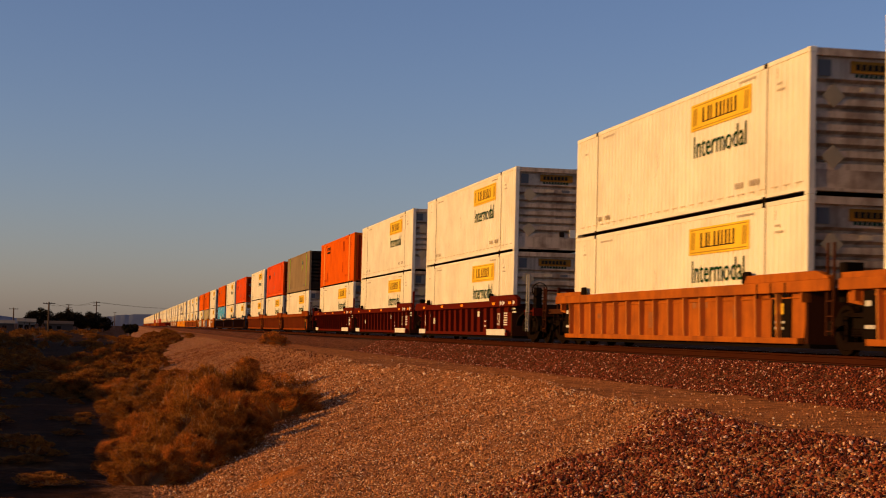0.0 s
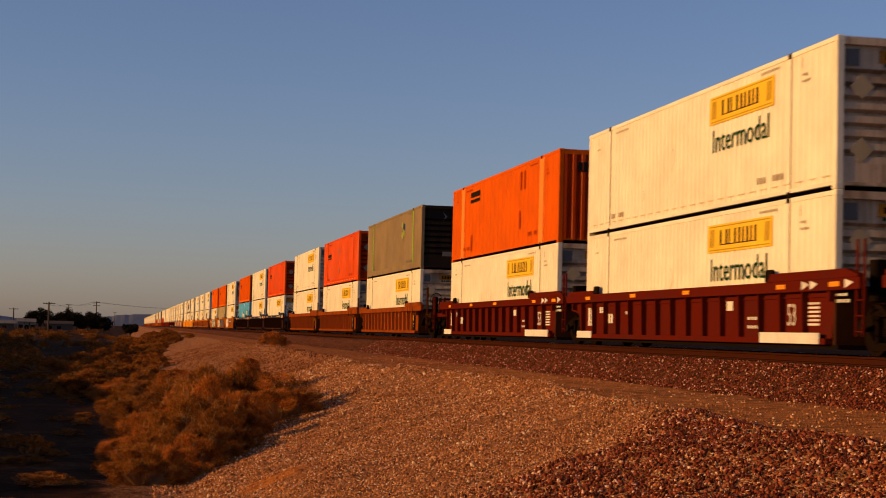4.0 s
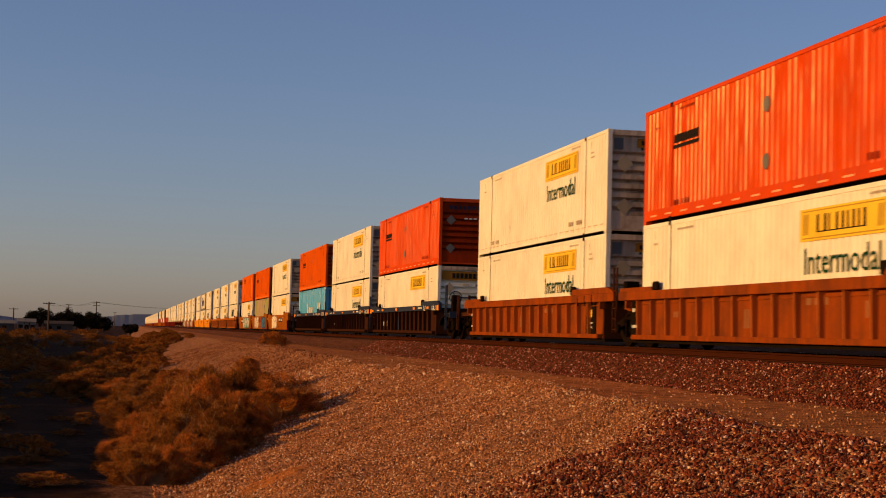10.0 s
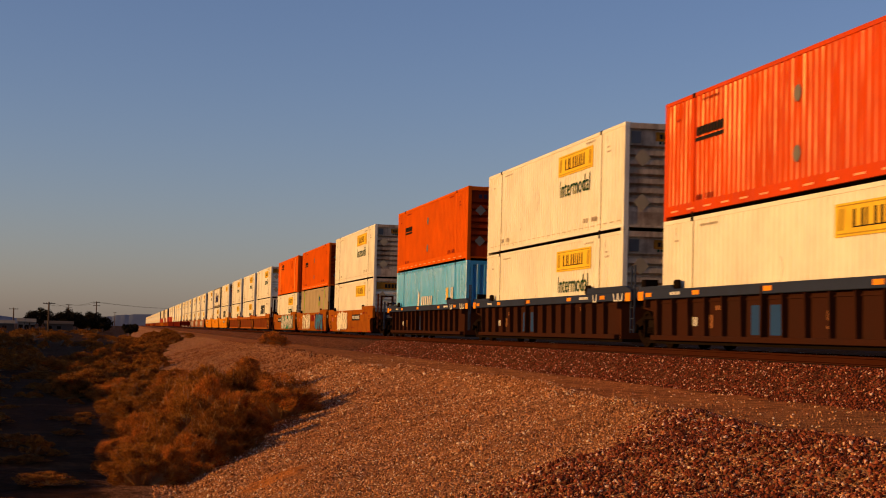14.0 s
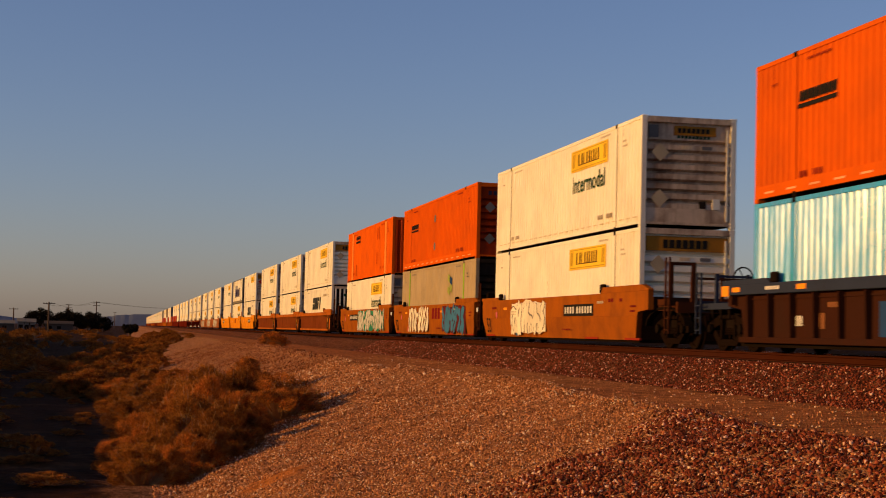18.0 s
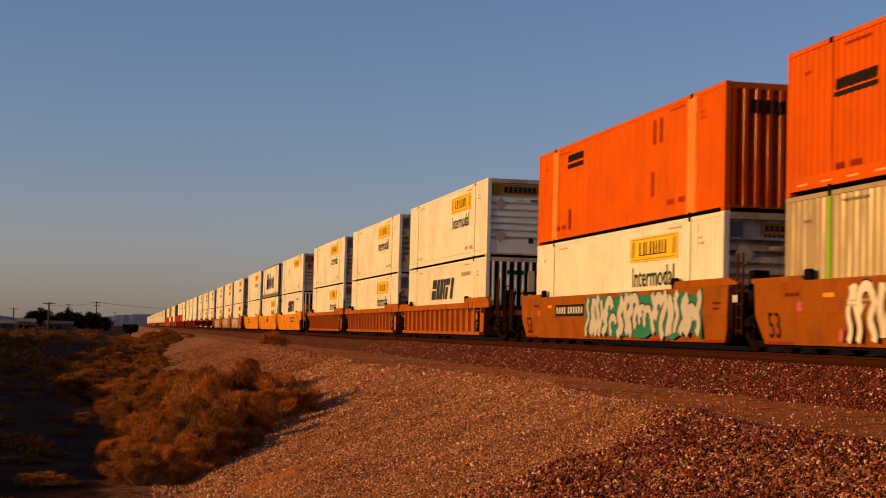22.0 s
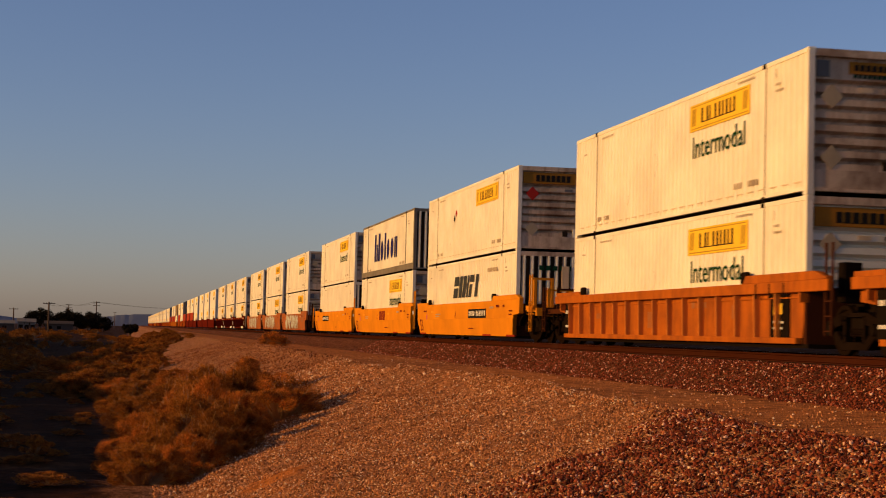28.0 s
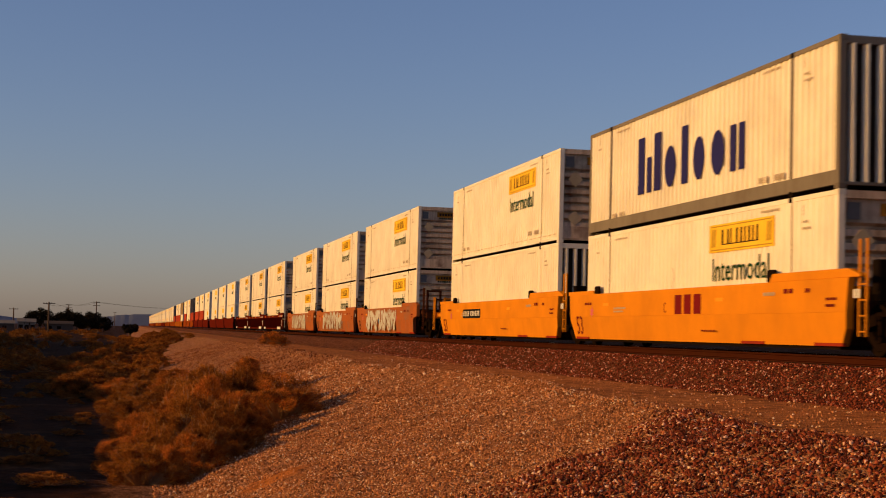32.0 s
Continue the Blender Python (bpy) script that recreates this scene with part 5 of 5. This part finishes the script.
def well_car(style, end, label, side, sill, fine=True):
    """One unit of a three-unit car. style: ribbed or smooth; end: 'lead', 'mid', 'tail' in its car."""
    car = tagged(new("well_car"), label, "railcar", "coupled well cars")
    for s in (-1, 1):
        def span(a, b):
            return min(s * a, s * b), max(s * a, s * b)

        if style == "ribbed":
            o, i = span(1.50, 1.37)
            part("top_sill", soften(bx(B(), A0, A1, o, i, TOP - 0.22, TOP), 0.012), sill, car)
            o, i = span(1.325, 1.35)
            part("side_web", prism(B(), [(A0 + 0.1, TOP - 0.2), (A0 + 0.1, 0.98), (A0 + 0.85, 0.9), (A0 + 1.05, LOW + 0.08), (0.0, LOW + 0.08), (0.12, 0.82), (0.22, TOP - 0.2)], o, i), side, car)
            o, i = span(1.50, 1.34)
            part("bottom_sill", soften(bx(B(), A0 + 1.1, 0.02, o, i, LOW, LOW + 0.12), 0.01), side, car)
            if fine and s < 0:
                n = 15
                for k in range(n):
                    x = -16.0 + k * 1.07
                    part("side_rib", prism(B(), [(1.34 * s, LOW + 0.10), (1.47 * s, LOW + 0.10), (1.497 * s, TOP - 0.23), (1.34 * s, TOP - 0.23)], x - 0.024, x + 0.024, "x"), RIB_LIT if side is RUST_CAR else RIB_LIT_PALE if side is RUST_LIGHT else side, car)
                part("stiffener", bx(B(), -16.3, -0.1, -1.38, -1.345, 1.09, 1.12), side, car)
                for x in (-16.9, 0.15):
                    part("end_rib", prism(B(), [(1.30 * s, 1.0), (1.49 * s, 1.0), (1.49 * s, TOP - 0.23), (1.30 * s, TOP - 0.23)], x - 0.05, x + 0.05, "x"), side, car)
        else:
            o, i = span(1.51, 1.37)
            lead = end == "lead"
            part("side_plate", prism(B(), [(A0 + 0.3, TOP), (A0 + 0.38, 0.8)] + ([(0.53, 0.8), (0.6, 0.9), (1.38, 0.95), (1.38, TOP)] if lead else [(0.82, 0.8), (0.9, TOP)]), o, i), side, car)
            bm = prism(B(), [(A0 + 0.38, 0.798), (A0 + 0.42, 0.66), (A0 + 0.75, LOW - 0.02)] + ([(0.2, LOW - 0.02), (0.42, 0.6), (0.53, 0.798)] if lead else [(0.5, LOW - 0.02), (0.75, 0.5), (0.82, 0.798)]), o, i)
            for v in bm.verts:
                v.co.y -= s * 0.13 * (0.8 - v.co.z)
            part("lower_plate", bm, side, car)
            if fine and s < 0:
                for x in (-16.6, -4.2, -0.6):
                    part("red_strip", bx(B(), x, x + 1.2, -1.46, -1.40, LOW - 0.02, LOW + 0.04), DEEP_RED, car)
        o, i = span(1.49, 1.34)
        part("raised_sill", soften(prism(B(), [(-2.7, TOP), (-2.55, TOP + 0.17), (0.8, TOP + 0.17), (A1 - 0.1, TOP + 0.05), (A1 - 0.1, TOP)], o, i), 0.01), sill, car)
        part("raised_sill", prism(B(), [(A0 + 0.1, TOP), (A0 + 0.1, TOP + 0.1), (-15.0, TOP + 0.1), (-14.8, TOP)], o, i), sill, car)
        if fine:
            o, i = span(1.47, 1.36)
            part("guide_block", soften(bx(B(), -2.9, -2.55, o, i, TOP, TOP + 0.26), 0.03), IRON, car)
            part("guide_block", soften(bx(B(), -14.9, -14.6, o, i, TOP, TOP + 0.22), 0.03), IRON, car)
    part("well_floor", bx(B(), -16.6, 0.3, -1.36, 1.36, 0.12, 0.203), IRON, car)
    # leading bulkhead coloured dark in place of the shade on it
    part("bulkhead", bx(B(), 0.1, 0.2, -1.36, 1.36, 0.2, 1.30), END_RUST_SHADE, car)
    part("bulkhead", bx(B(), -16.5, -16.4, -1.36, 1.36, 0.2, 1.30), side, car)
    truck(car, 1.95 if end == "lead" else 1.65) if fine else part("truck", bx(B(), 0.6, 2.7, -1.0, 1.0, 0.05, 0.8), IRON, car)
    if end == "tail":
        truck(car, -18.1) if fine else part("truck", bx(B(), -19.1, -17.1, -1.0, 1.0, 0.05, 0.8), IRON, car)
    if not fine:
        return car
    dark = END_RUST_SHADE if side in (RUST_CAR, RUST_LIGHT, OCHRE_CAR, WORN_CAR) else side if style == "smooth" else sill
    if end == "lead":
        end_gear(car, 1.42, side, dark, 1)
        uprights(car, 2.35, PIPE if side is MAROON_CAR else dark, 1.05)
    else:
        part("articulation", rod(bx(B(), 0.2, 1.9, -0.5, 0.5, 0.7, 1.0), (1.65, 0, 0.6), (1.65, 0, 1.1), 0.32, n=12), IRON, car)
        uprights(car, 1.15, dark, 0.95)
        part("brake_stand", bx(B(), 0.9, 1.2, -1.05, -0.7, 1.0, 1.75), IRON, car)
    if end == "tail":
        end_gear(car, -17.5, side, dark, -1)
        uprights(car, -19.2, dark, 0.6)
    else:
        part("articulation", bx(B(), -17.9, -16.5, -0.45, 0.45, 0.72, 1.0), IRON, car)
    if end == "lead":
        arc = [math.pi * k / 8 for k in range(9)]
        bm = prism(B(), [(1.95 + 1.45 * math.cos(a), 0.55 + 0.48 * math.sin(a)) for a in arc] + [(1.95 + 1.38 * math.cos(a), 0.55 + 0.42 * math.sin(a)) for a in arc[::-1]], -1.28, -1.1)
        part("wheel_hood", bm, IRON, car, "black arched steel hood")
    return car


def side_marks(car, words):
    """Data panels and figures on a car's near side; words = rows of x, z, width, height, bars, material."""
    for x, z, w, h, n, m in words:
        part("stencil_mark", bar_word(B(), x, z, w, h, n, -1.522, 0.0, 0.3), m, car)


def plates(car, rows, y=-1.52):
    for name, x0, x1, z0, z1, m in rows:
        part(name, bx(B(), x0, x1, y - 0.006, y + 0.02, z0, z1), m, car)


def dress_maroon(car, fig):
    plates(car, [("white_panel", -16.3, -14.9, 0.21, 0.40, WHITE_INK), ("white_panel", -3.0, -0.2, 0.21, 0.42, WHITE_INK)], -1.505)
    plates(car, [("reflector", x, x + 0.42, TOP - 0.15, TOP - 0.06, REFLECTOR) for x in (-15.5, -11.5, -7.6, -2.2, 0.2)], -1.50)
    for x in (-0.62, 0.85, -1.0):
        part("white_arrow", prism(B(), [(x, TOP - 0.19), (x + 0.3, TOP - 0.10), (x + 0.3, TOP - 0.08), (x, TOP - 0.02)], -1.50, -1.506), WHITE_INK, car)
    part("size_figure", lettering("53", 0.62, WHITE_INK, 0.68), None, car, "white figures", at=(-1.98, -1.358, 0.56))
    part("letter", lettering(fig, 0.3, WHITE_INK, 0.8), None, car, at=(-9.9, -1.356, 0.86))
    for x, z, w, h, n in ((-15.7, 0.55, 0.5, 0.5, 2), (-14.6, 0.9, 0.4, 0.16, 2), (-13.8, 0.62, 0.45, 0.25, 2), (-12.3, 0.85, 0.5, 0.08, 4), (-5.2, 0.88, 0.5, 0.2, 1), (-4.0, 0.68, 0.7, 0.06, 4), (-4.0, 0.5, 0.6, 0.06, 4), (0.1, 0.98, 0.7, 0.06, 4), (0.1, 1.1, 0.6, 0.05, 3)):
        part("stencil_mark", bar_word(B(), x, z, w, h, n, -1.354, 0.0, 0.3), WHITE_INK, car)
    for k in range(6):
        part("data_line", bx(B(), -1.15, -0.5, -1.36, -1.34, 0.56 + 0.08 * k, 0.60 + 0.08 * k), WHITE_INK, car)


def dress_rust(car, end):
    plates(car, [("dark_panel", -16.75, -16.1, 0.3, TOP - 0.24, IRON), ("dark_panel", -1.5, -0.55, 0.3, TOP - 0.24, IRON)], -1.372)
    for x, z, w, h, n in ((-16.65, 0.5, 0.4, 0.07, 3), (-16.65, 0.9, 0.25, 0.1, 2), (-1.3, 0.78, 0.45, 0.22, 3), (-1.3, 0.6, 0.5, 0.05, 4), (-1.3, 0.48, 0.45, 0.05, 4), (-1.25, 1.04, 0.2, 0.08, 1)):
        part("stencil_mark", bar_word(B(), x, z, w, h, n, -1.382, 0.0, 0.3), SIGN if h > 0.2 else WHITE_INK, car)
    for x, z, w, h in ((-13.6, 0.75, 0.35, 0.14), (-9.2, 0.5, 0.5, 0.4), (-6.1, 0.95, 1.1, 0.16), (-3.6, 0.7, 0.5, 0.3)):
        part("stencil_mark", bar_word(B(), x, z, w, h, 3, -1.354, 0.0, 0.4), RUST_PALE, car)
    plates(car, [("grab_iron", x, x + 0.06, TOP - 0.32, TOP - 0.02, IRON) for x in (-2.0, -1.3, -0.6)], -1.50)


RUST_PALE = plain("faded_data_paint", (0.30, 0.12, 0.045))


def dress_dark(car, end):
    plates(car, [("reflector", x, x + 0.42, TOP - 0.16, TOP - 0.06, REFLECTOR) for x in (-16.8, -13.5, -9.4, -4.6, -1.3)], -1.50)
    plates(car, [("reflector", 0.95, 1.35, TOP - 0.24, TOP - 0.02, REFLECTOR), ("reflector", -17.4, -17.0, TOP - 0.24, TOP - 0.02, REFLECTOR)], -1.50)
    plates(car, [("side_strut", -9.54, -9.46, LOW + 0.1, TOP - 0.05, DARK_CAR)], -1.51)
    plates(car, [("blue_panel", -10.35, -9.65, 0.36, 0.98, BLUE_PATCH), ("blue_panel", -9.35, -8.6, 0.36, 0.98, BLUE_PATCH)], -1.352)
    for x, z, w, h, n, m in ((-14.0, 0.55, 0.5, 0.2, 4, WHITE_INK), (-13.0, 0.5, 0.5, 0.3, 3, RUST_PALE), (-3.7, 0.98, 0.5, 0.1, 4, RUST_PALE), (-12.4, 0.9, 0.6, 0.1, 4, RUST_PALE), (-1.2, 0.55, 0.25, 0.25, 1, WHITE_INK), ):
        part("stencil_mark", bar_word(B(), x, z, w, h, n, -1.354, 0.0, 0.4), m, car)
    part("size_figure", lettering("53", 0.5, RUST_PALE, 0.8), None, car, at=(-6.75, -1.356, 0.5))
    for x, w, n in ((-15.0, 0.7, 5), (-3.3, 0.9, 6)):
        part("stencil_mark", bar_word(B(), x, TOP - 0.14, w, 0.07, n, -1.506, 0.0, 0.25), WHITE_INK, car)
    for x in (-2.0, -0.1, 0.3):
        part("tie_down_bracket", prism(B(), [(x, TOP - 0.02), (x + 0.05, TOP - 0.02), (x + 0.12, TOP - 0.2), (x + 0.3, TOP - 0.2), (x + 0.37, TOP - 0.02), (x + 0.42, TOP - 0.02), (x + 0.36, TOP - 0.23), (x + 0.06, TOP - 0.23)], -1.50, -1.507), WHITE_INK, car)


def dress_smooth(car, letter, plate_x, mark_x, figure_ink):
    ink = MAROON_INK
    fig = part("size_figure", lettering("53", 0.74, figure_ink, 0.9), None, car, "dark figures", at=(-16.5, -1.458, 0.31))
    fig.rotation_euler = (0.13, 0, 0)
    if letter:
        part("letter", lettering(letter, 0.36, ink, 0.8), None, car, at=(-9.0, -1.514, 0.86))
    if plate_x:
        p = part("number_panel", bx(B(), plate_x - 0.1, plate_x + 2.9, -1.522, -1.505, 0.82, 1.16), INK, car, "black panel with white bars")
        for k in range(10):
            x = plate_x + 0.05 + 0.27 * k + (0.15 if k > 3 else 0.0)
            part("number_bar", bx(B(), x, x + 0.13, -1.525, -1.521, 0.90, 1.09), WHITE_INK, p)
    if mark_x:
        bm = B()
        for d in (0.0, 0.62, 1.26):
            bx(bm, mark_x + d, mark_x + d + 0.46, -1.517, -1.509, 0.82, 1.27)
        part("company_mark", bm, MAROON_INK, car, "dark red plain shapes")
    side_marks(car, [(-12.9, 0.98, 1.0, 0.05, 7, FAINT), (-12.9, 0.90, 0.8, 0.04, 6, FAINT), (-2.9, 1.15, 0.6, 0.07, 4, FAINT), (-0.9, 1.18, 0.25, 0.08, 2, ink), (-1.9, 1.18, 0.5, 0.09, 2, ink), (-15.6, 1.12, 0.7, 0.07, 3, ink), (0.0, 0.9, 0.4, 0.05, 4, ink), (0.0, 1.02, 0.5, 0.05, 4, ink), (-6.4, 0.42, 0.9, 0.04, 5, ink)])
    for x in (-13.9, -5.6):
        part("reflector", bx(B(), x, x + 0.45, -1.518, -1.505, 1.08, 1.16), REFLECTOR, car)
    part("pink_emblem", prism(B(), [(-13.95 + (0.16 if k % 2 else 0.08) * math.cos(k * math.tau / 12) - 1.0, 0.92 + (0.16 if k % 2 else 0.08) * math.sin(k * math.tau / 12)) for k in range(12)], -1.512, -1.516), SPRAY_PINK, car)
    part("white_marks", bar_word(B(), 0.95, 1.05, 0.3, 0.16, 2, -1.43), WHITE_INK, car)


def graffiti(car, seed, x0, x1, fill, line, back):
    """Sprayed shapes: a patchy ground, fat strokes and a dark outline; no letters."""
    rnd = random.Random(seed)
    y = -1.516
    if back:
        n = 14
        top = [(x0 + (x1 - x0) * k / n, 1.33 + rnd.uniform(-0.1, 0.08)) for k in range(n + 1)]
        low = [(x1 - (x1 - x0) * k / n + rnd.uniform(-0.1, 0.1), 0.26 + rnd.uniform(-0.05, 0.14)) for k in range(n + 1)]
        part("sprayed_ground", prism(B(), top + low, y, y - 0.002), back, car)
    outline, body = B(), B()
    x = x0 + 0.2
    while x < x1 - 0.2:
        lean, sway, beat = rnd.uniform(-0.1, 0.3), rnd.uniform(0.05, 0.16), rnd.uniform(0.8, 1.6)
        lo, hi = 0.25 + rnd.uniform(0, 0.14), 1.36 - rnd.uniform(0, 0.16)
        if rnd.random() < 0.3:
            mid = rnd.uniform(0.5, 1.1)
            pts = [(x + 0.26 * math.cos(k * 0.45 + lean), mid + 0.24 * math.sin(k * 0.45 + lean)) for k in range(10)]
        else:
            pts = [(x + lean * k / 10 + sway * math.sin(beat * k * 0.7 + x), lo + (hi - lo) * k / 10) for k in range(11)]
        fat = rnd.uniform(0.15, 0.3)
        y -= 0.0004
        ribbon(outline, pts, fat + 0.08, y - 0.003)
        ribbon(body, pts, fat, y - 0.008)
        x += rnd.uniform(0.24, 0.46)
    part("sprayed_outline", outline, line, car)
    part("sprayed_pattern", body, fill, car)
    for k in range(5):
        px, pz = rnd.uniform(x0 - 0.3, x1 + 0.3), rnd.uniform(0.35, 1.1)
        r = rnd.uniform(0.08, 0.2)
        part("spray_blot", prism(B(), [(px + r * rnd.uniform(0.7, 1.2) * math.cos(a * math.tau / 9), pz + r * rnd.uniform(0.7, 1.2) * math.sin(a * math.tau / 9)) for a in range(9)], -1.5125, -1.5145), rnd.choice((SPRAY_PINK, SPRAY_BLUE, back or fill)), car)


# ---- the train: units from the front to the back, by the place of the load's leading end ----
SPEED = 11.2226


def head(t):
    """Where the reference load stands along the line at t seconds; the train eases off a little."""
    e = t - 13.0
    return -31.865 + SPEED * e - 0.000117 * e ** 3


LOWER_Z, UPPER_Z = 0.205, 3.106
movers, near_cars = [], []
made = {}


def once(key, build, *args, **more):
    """The first of a kind is built; later ones are copied with their parts."""
    if key in made:
        return copy_thing(made[key], Matrix())
    made[key] = build(*args, **more)
    return made[key]


BOXES = {
    "w": lambda: white_box("full"), "b": lambda: white_box("bare"), "e": lambda: white_box("band"), "h": lambda: white_box("hazard"),
    "s": slab_box, "n": blank_box, "o": lambda: orange_box(RED_ORANGE, "red-orange ribbed freight container with grey placards"),
    "O": lambda: orange_box(ORANGE, "orange ribbed freight container with grey placards"), "q": panel_box, "g": lambda: grey_box(GREY_BOX, "grey-tan corrugated freight container with lime posts"), "G": lambda: grey_box(TAN_BOX, "pale tan corrugated freight container with lime posts"), "t": teal_box, "m": ship_box,
    "W": lambda: far_box(WHITE, "cream-white freight container in the distance", True), "N": lambda: far_box(NAVY, "dark navy freight container in the distance"), "R": lambda: far_box(RED_BOX, "dull red freight container in the distance"),
    "D": lambda: far_box(GREY_BOX, "grey freight container in the distance"),
}


def load(u, upper, lower):
    for kind, z in ((lower, LOWER_Z), (upper, UPPER_Z)):
        c = once("box" + kind, BOXES[kind])
        movers.append((c, u, z))


def place(u, car, near=True):
    movers.append((car, u, 0.0))
    if near:
        near_cars.append(car)


def rust(end, label="rust-brown ribbed well car, dusty and worn"):
    car = well_car("ribbed", end, label, RUST_CAR, RUST_CAR)
    dress_rust(car, end)
    return car


def pale_rust(end):
    car = well_car("ribbed", end, "sun-bleached orange-rust ribbed well car, stained", RUST_LIGHT, RUST_LIGHT)
    dress_rust(car, end)
    return car


def maroon(end):
    car = well_car("ribbed", end, "maroon ribbed well car with white stencils", MAROON_CAR, MAROON_CAR)
    dress_maroon(car, {"lead": "B", "mid": "C", "tail": "A"}[end])
    return car


def dark(end):
    car = well_car("ribbed", end, "dark brown well car with blue-black sill", DARK_CAR, BLUE_SILL)
    dress_dark(car, end)
    return car


def smooth(end, paint, label, letter, plate_x, mark_x):
    car = well_car("smooth", end, label, paint, paint)
    dress_smooth(car, letter, plate_x, mark_x, MAROON_INK if paint is YELLOW_CAR else INK)
    return car


NEAR_UNITS = [
    (168.4, "w", "w", "pale", "mid"), (149.1, "w", "w", "pale", "tail"),
    (125.38, "w", "w", "maroon", "lead"), (105.6, "w", "w", "maroon", "mid"), (86.27, "q", "w", "maroon", "tail"),
    (63.12, "g", "w", "rust", "lead"), (43.35, "o", "w", "rust", "mid"), (23.97, "w", "w", "rust", "tail"),
    (0.0, "o", "b", "dark", "lead"), (-19.39, "w", "w", "dark", "mid"), (-39.15, "O", "t", "dark", "tail"),
    (-62.84, "w", "b", "ochre", "lead"), (-82.35, "O", "G", "ochre", "mid"), (-101.86, "q", "w", "ochre", "tail"),
    (-125.42, "e", "s", "pale", "lead"), (-144.67, "w", "w", "pale", "mid"), (-164.55, "w", "e", "pale", "tail"),
    (-187.81, "h", "s", "yellow", "lead"), (-207.64, "m", "w", "yellow", "mid"), (-227.03, "w", "n", "yellow", "tail"),
    (-251.1, "w", "w", "worn", "lead"), (-270.66, "w", "w", "worn", "mid"), (-290.6, "w", "w", "worn", "tail"),
    (-313.6, "w", "w", "maroon", "lead"), (-333.1, "w", "w", "maroon", "mid"), (-352.6, "w", "w", "maroon", "tail"),
]
for u, upper, lower, style, end in NEAR_UNITS:
    if style in ("rust", "pale", "maroon", "dark"):
        car = once("car" + style + end, {"rust": rust, "pale": pale_rust, "maroon": maroon, "dark": dark}[style], end)
    elif style == "yellow":
        car = smooth(end, YELLOW_CAR, "clean yellow-orange smooth-sided well car", {"lead": "A", "mid": "C", "tail": None}[end], {"lead": -6.4, "mid": None, "tail": -12.6}[end], -8.2 if end == "mid" else None)
    elif style == "ochre":
        car = smooth(end, OCHRE_CAR, "dirty ochre well car covered with sprayed graffiti", None, {"lead": -6.2, "mid": None, "tail": -12.9}[end], -7.4 if end == "mid" else None)
        if end == "lead":
            graffiti(car, 4, -12.7, -8.4, SPRAY_CREAM, SPRAY_DARK, SPRAY_CREAM)
        elif end == "mid":
            graffiti(car, 7, -13.0, -7.8, SPRAY_CREAM, SPRAY_DARK, None)
            graffiti(car, 12, -5.1, -0.6, SPRAY_BLUE, SPRAY_DARK, SPRAY_WINE)
        else:
            graffiti(car, 21, -9.9, -0.6, SPRAY_SILVER, SPRAY_DARK, SPRAY_GREEN)
    else:
        car = smooth(end, WORN_CAR, "scabbed rust-brown well car with faded graffiti", None, None, None)
        graffiti(car, {"lead": 31, "mid": 37, "tail": 41}[end], -13.5, -4.0, SPRAY_SILVER, RUST_PALE, None)
    place(u, car, u > -255)
    load(u, upper, lower)

# the rest of the train, never nearer than about 190 m
FAR_PAINT = {"m": (MAROON_CAR, "dark maroon well car in the distance"), "r": (RUST_CAR, "rust-brown well car in the distance"), "y": (OCHRE_CAR, "ochre well car in the distance")}
FAR_LOADS = "WW WW WW WW WR WR NR WW WR DW WR WR NR WW WW WW WW WW WW WW WW WW WW WW WW WW WW WW WW WW WW WW WW WW WW WW WW WW WW"
for i, pair in enumerate(FAR_LOADS.split()):
    c, k = divmod(i, 3)
    u = -376.4 - 62.75 * c - 19.5 * k
    paint, label = FAR_PAINT["mmryrrmrymrrm"[c]]
    end = ("lead", "mid", "tail")[k]
    place(u, once("far" + paint.name + end, well_car, "ribbed" if c % 3 else "smooth", end, label, paint, paint, fine=False), False)
    load(u, pair[0], pair[1])


def motions():
    """The whole train rolls by at a steady speed; the wheels of the near cars turn with it."""
    for ob, u, z in movers:
        walk(ob, [(t, pose(head(t) + u, 0, z)) for t in range(0, 33, 2)])
    turn = math.degrees(2 * SPEED / FPS / WHEEL_R)
    for car in near_cars:
        for bogie in car.children:
            for wheel in bogie.children:
                if wheel.name.startswith("wheelset"):
                    x = wheel.location.x
                    walk(wheel, [(2 * k / FPS, pose(x, 0, WHEEL_R, 0, turn * k, 0)) for k in range(16 * FPS + 1)])


motions()
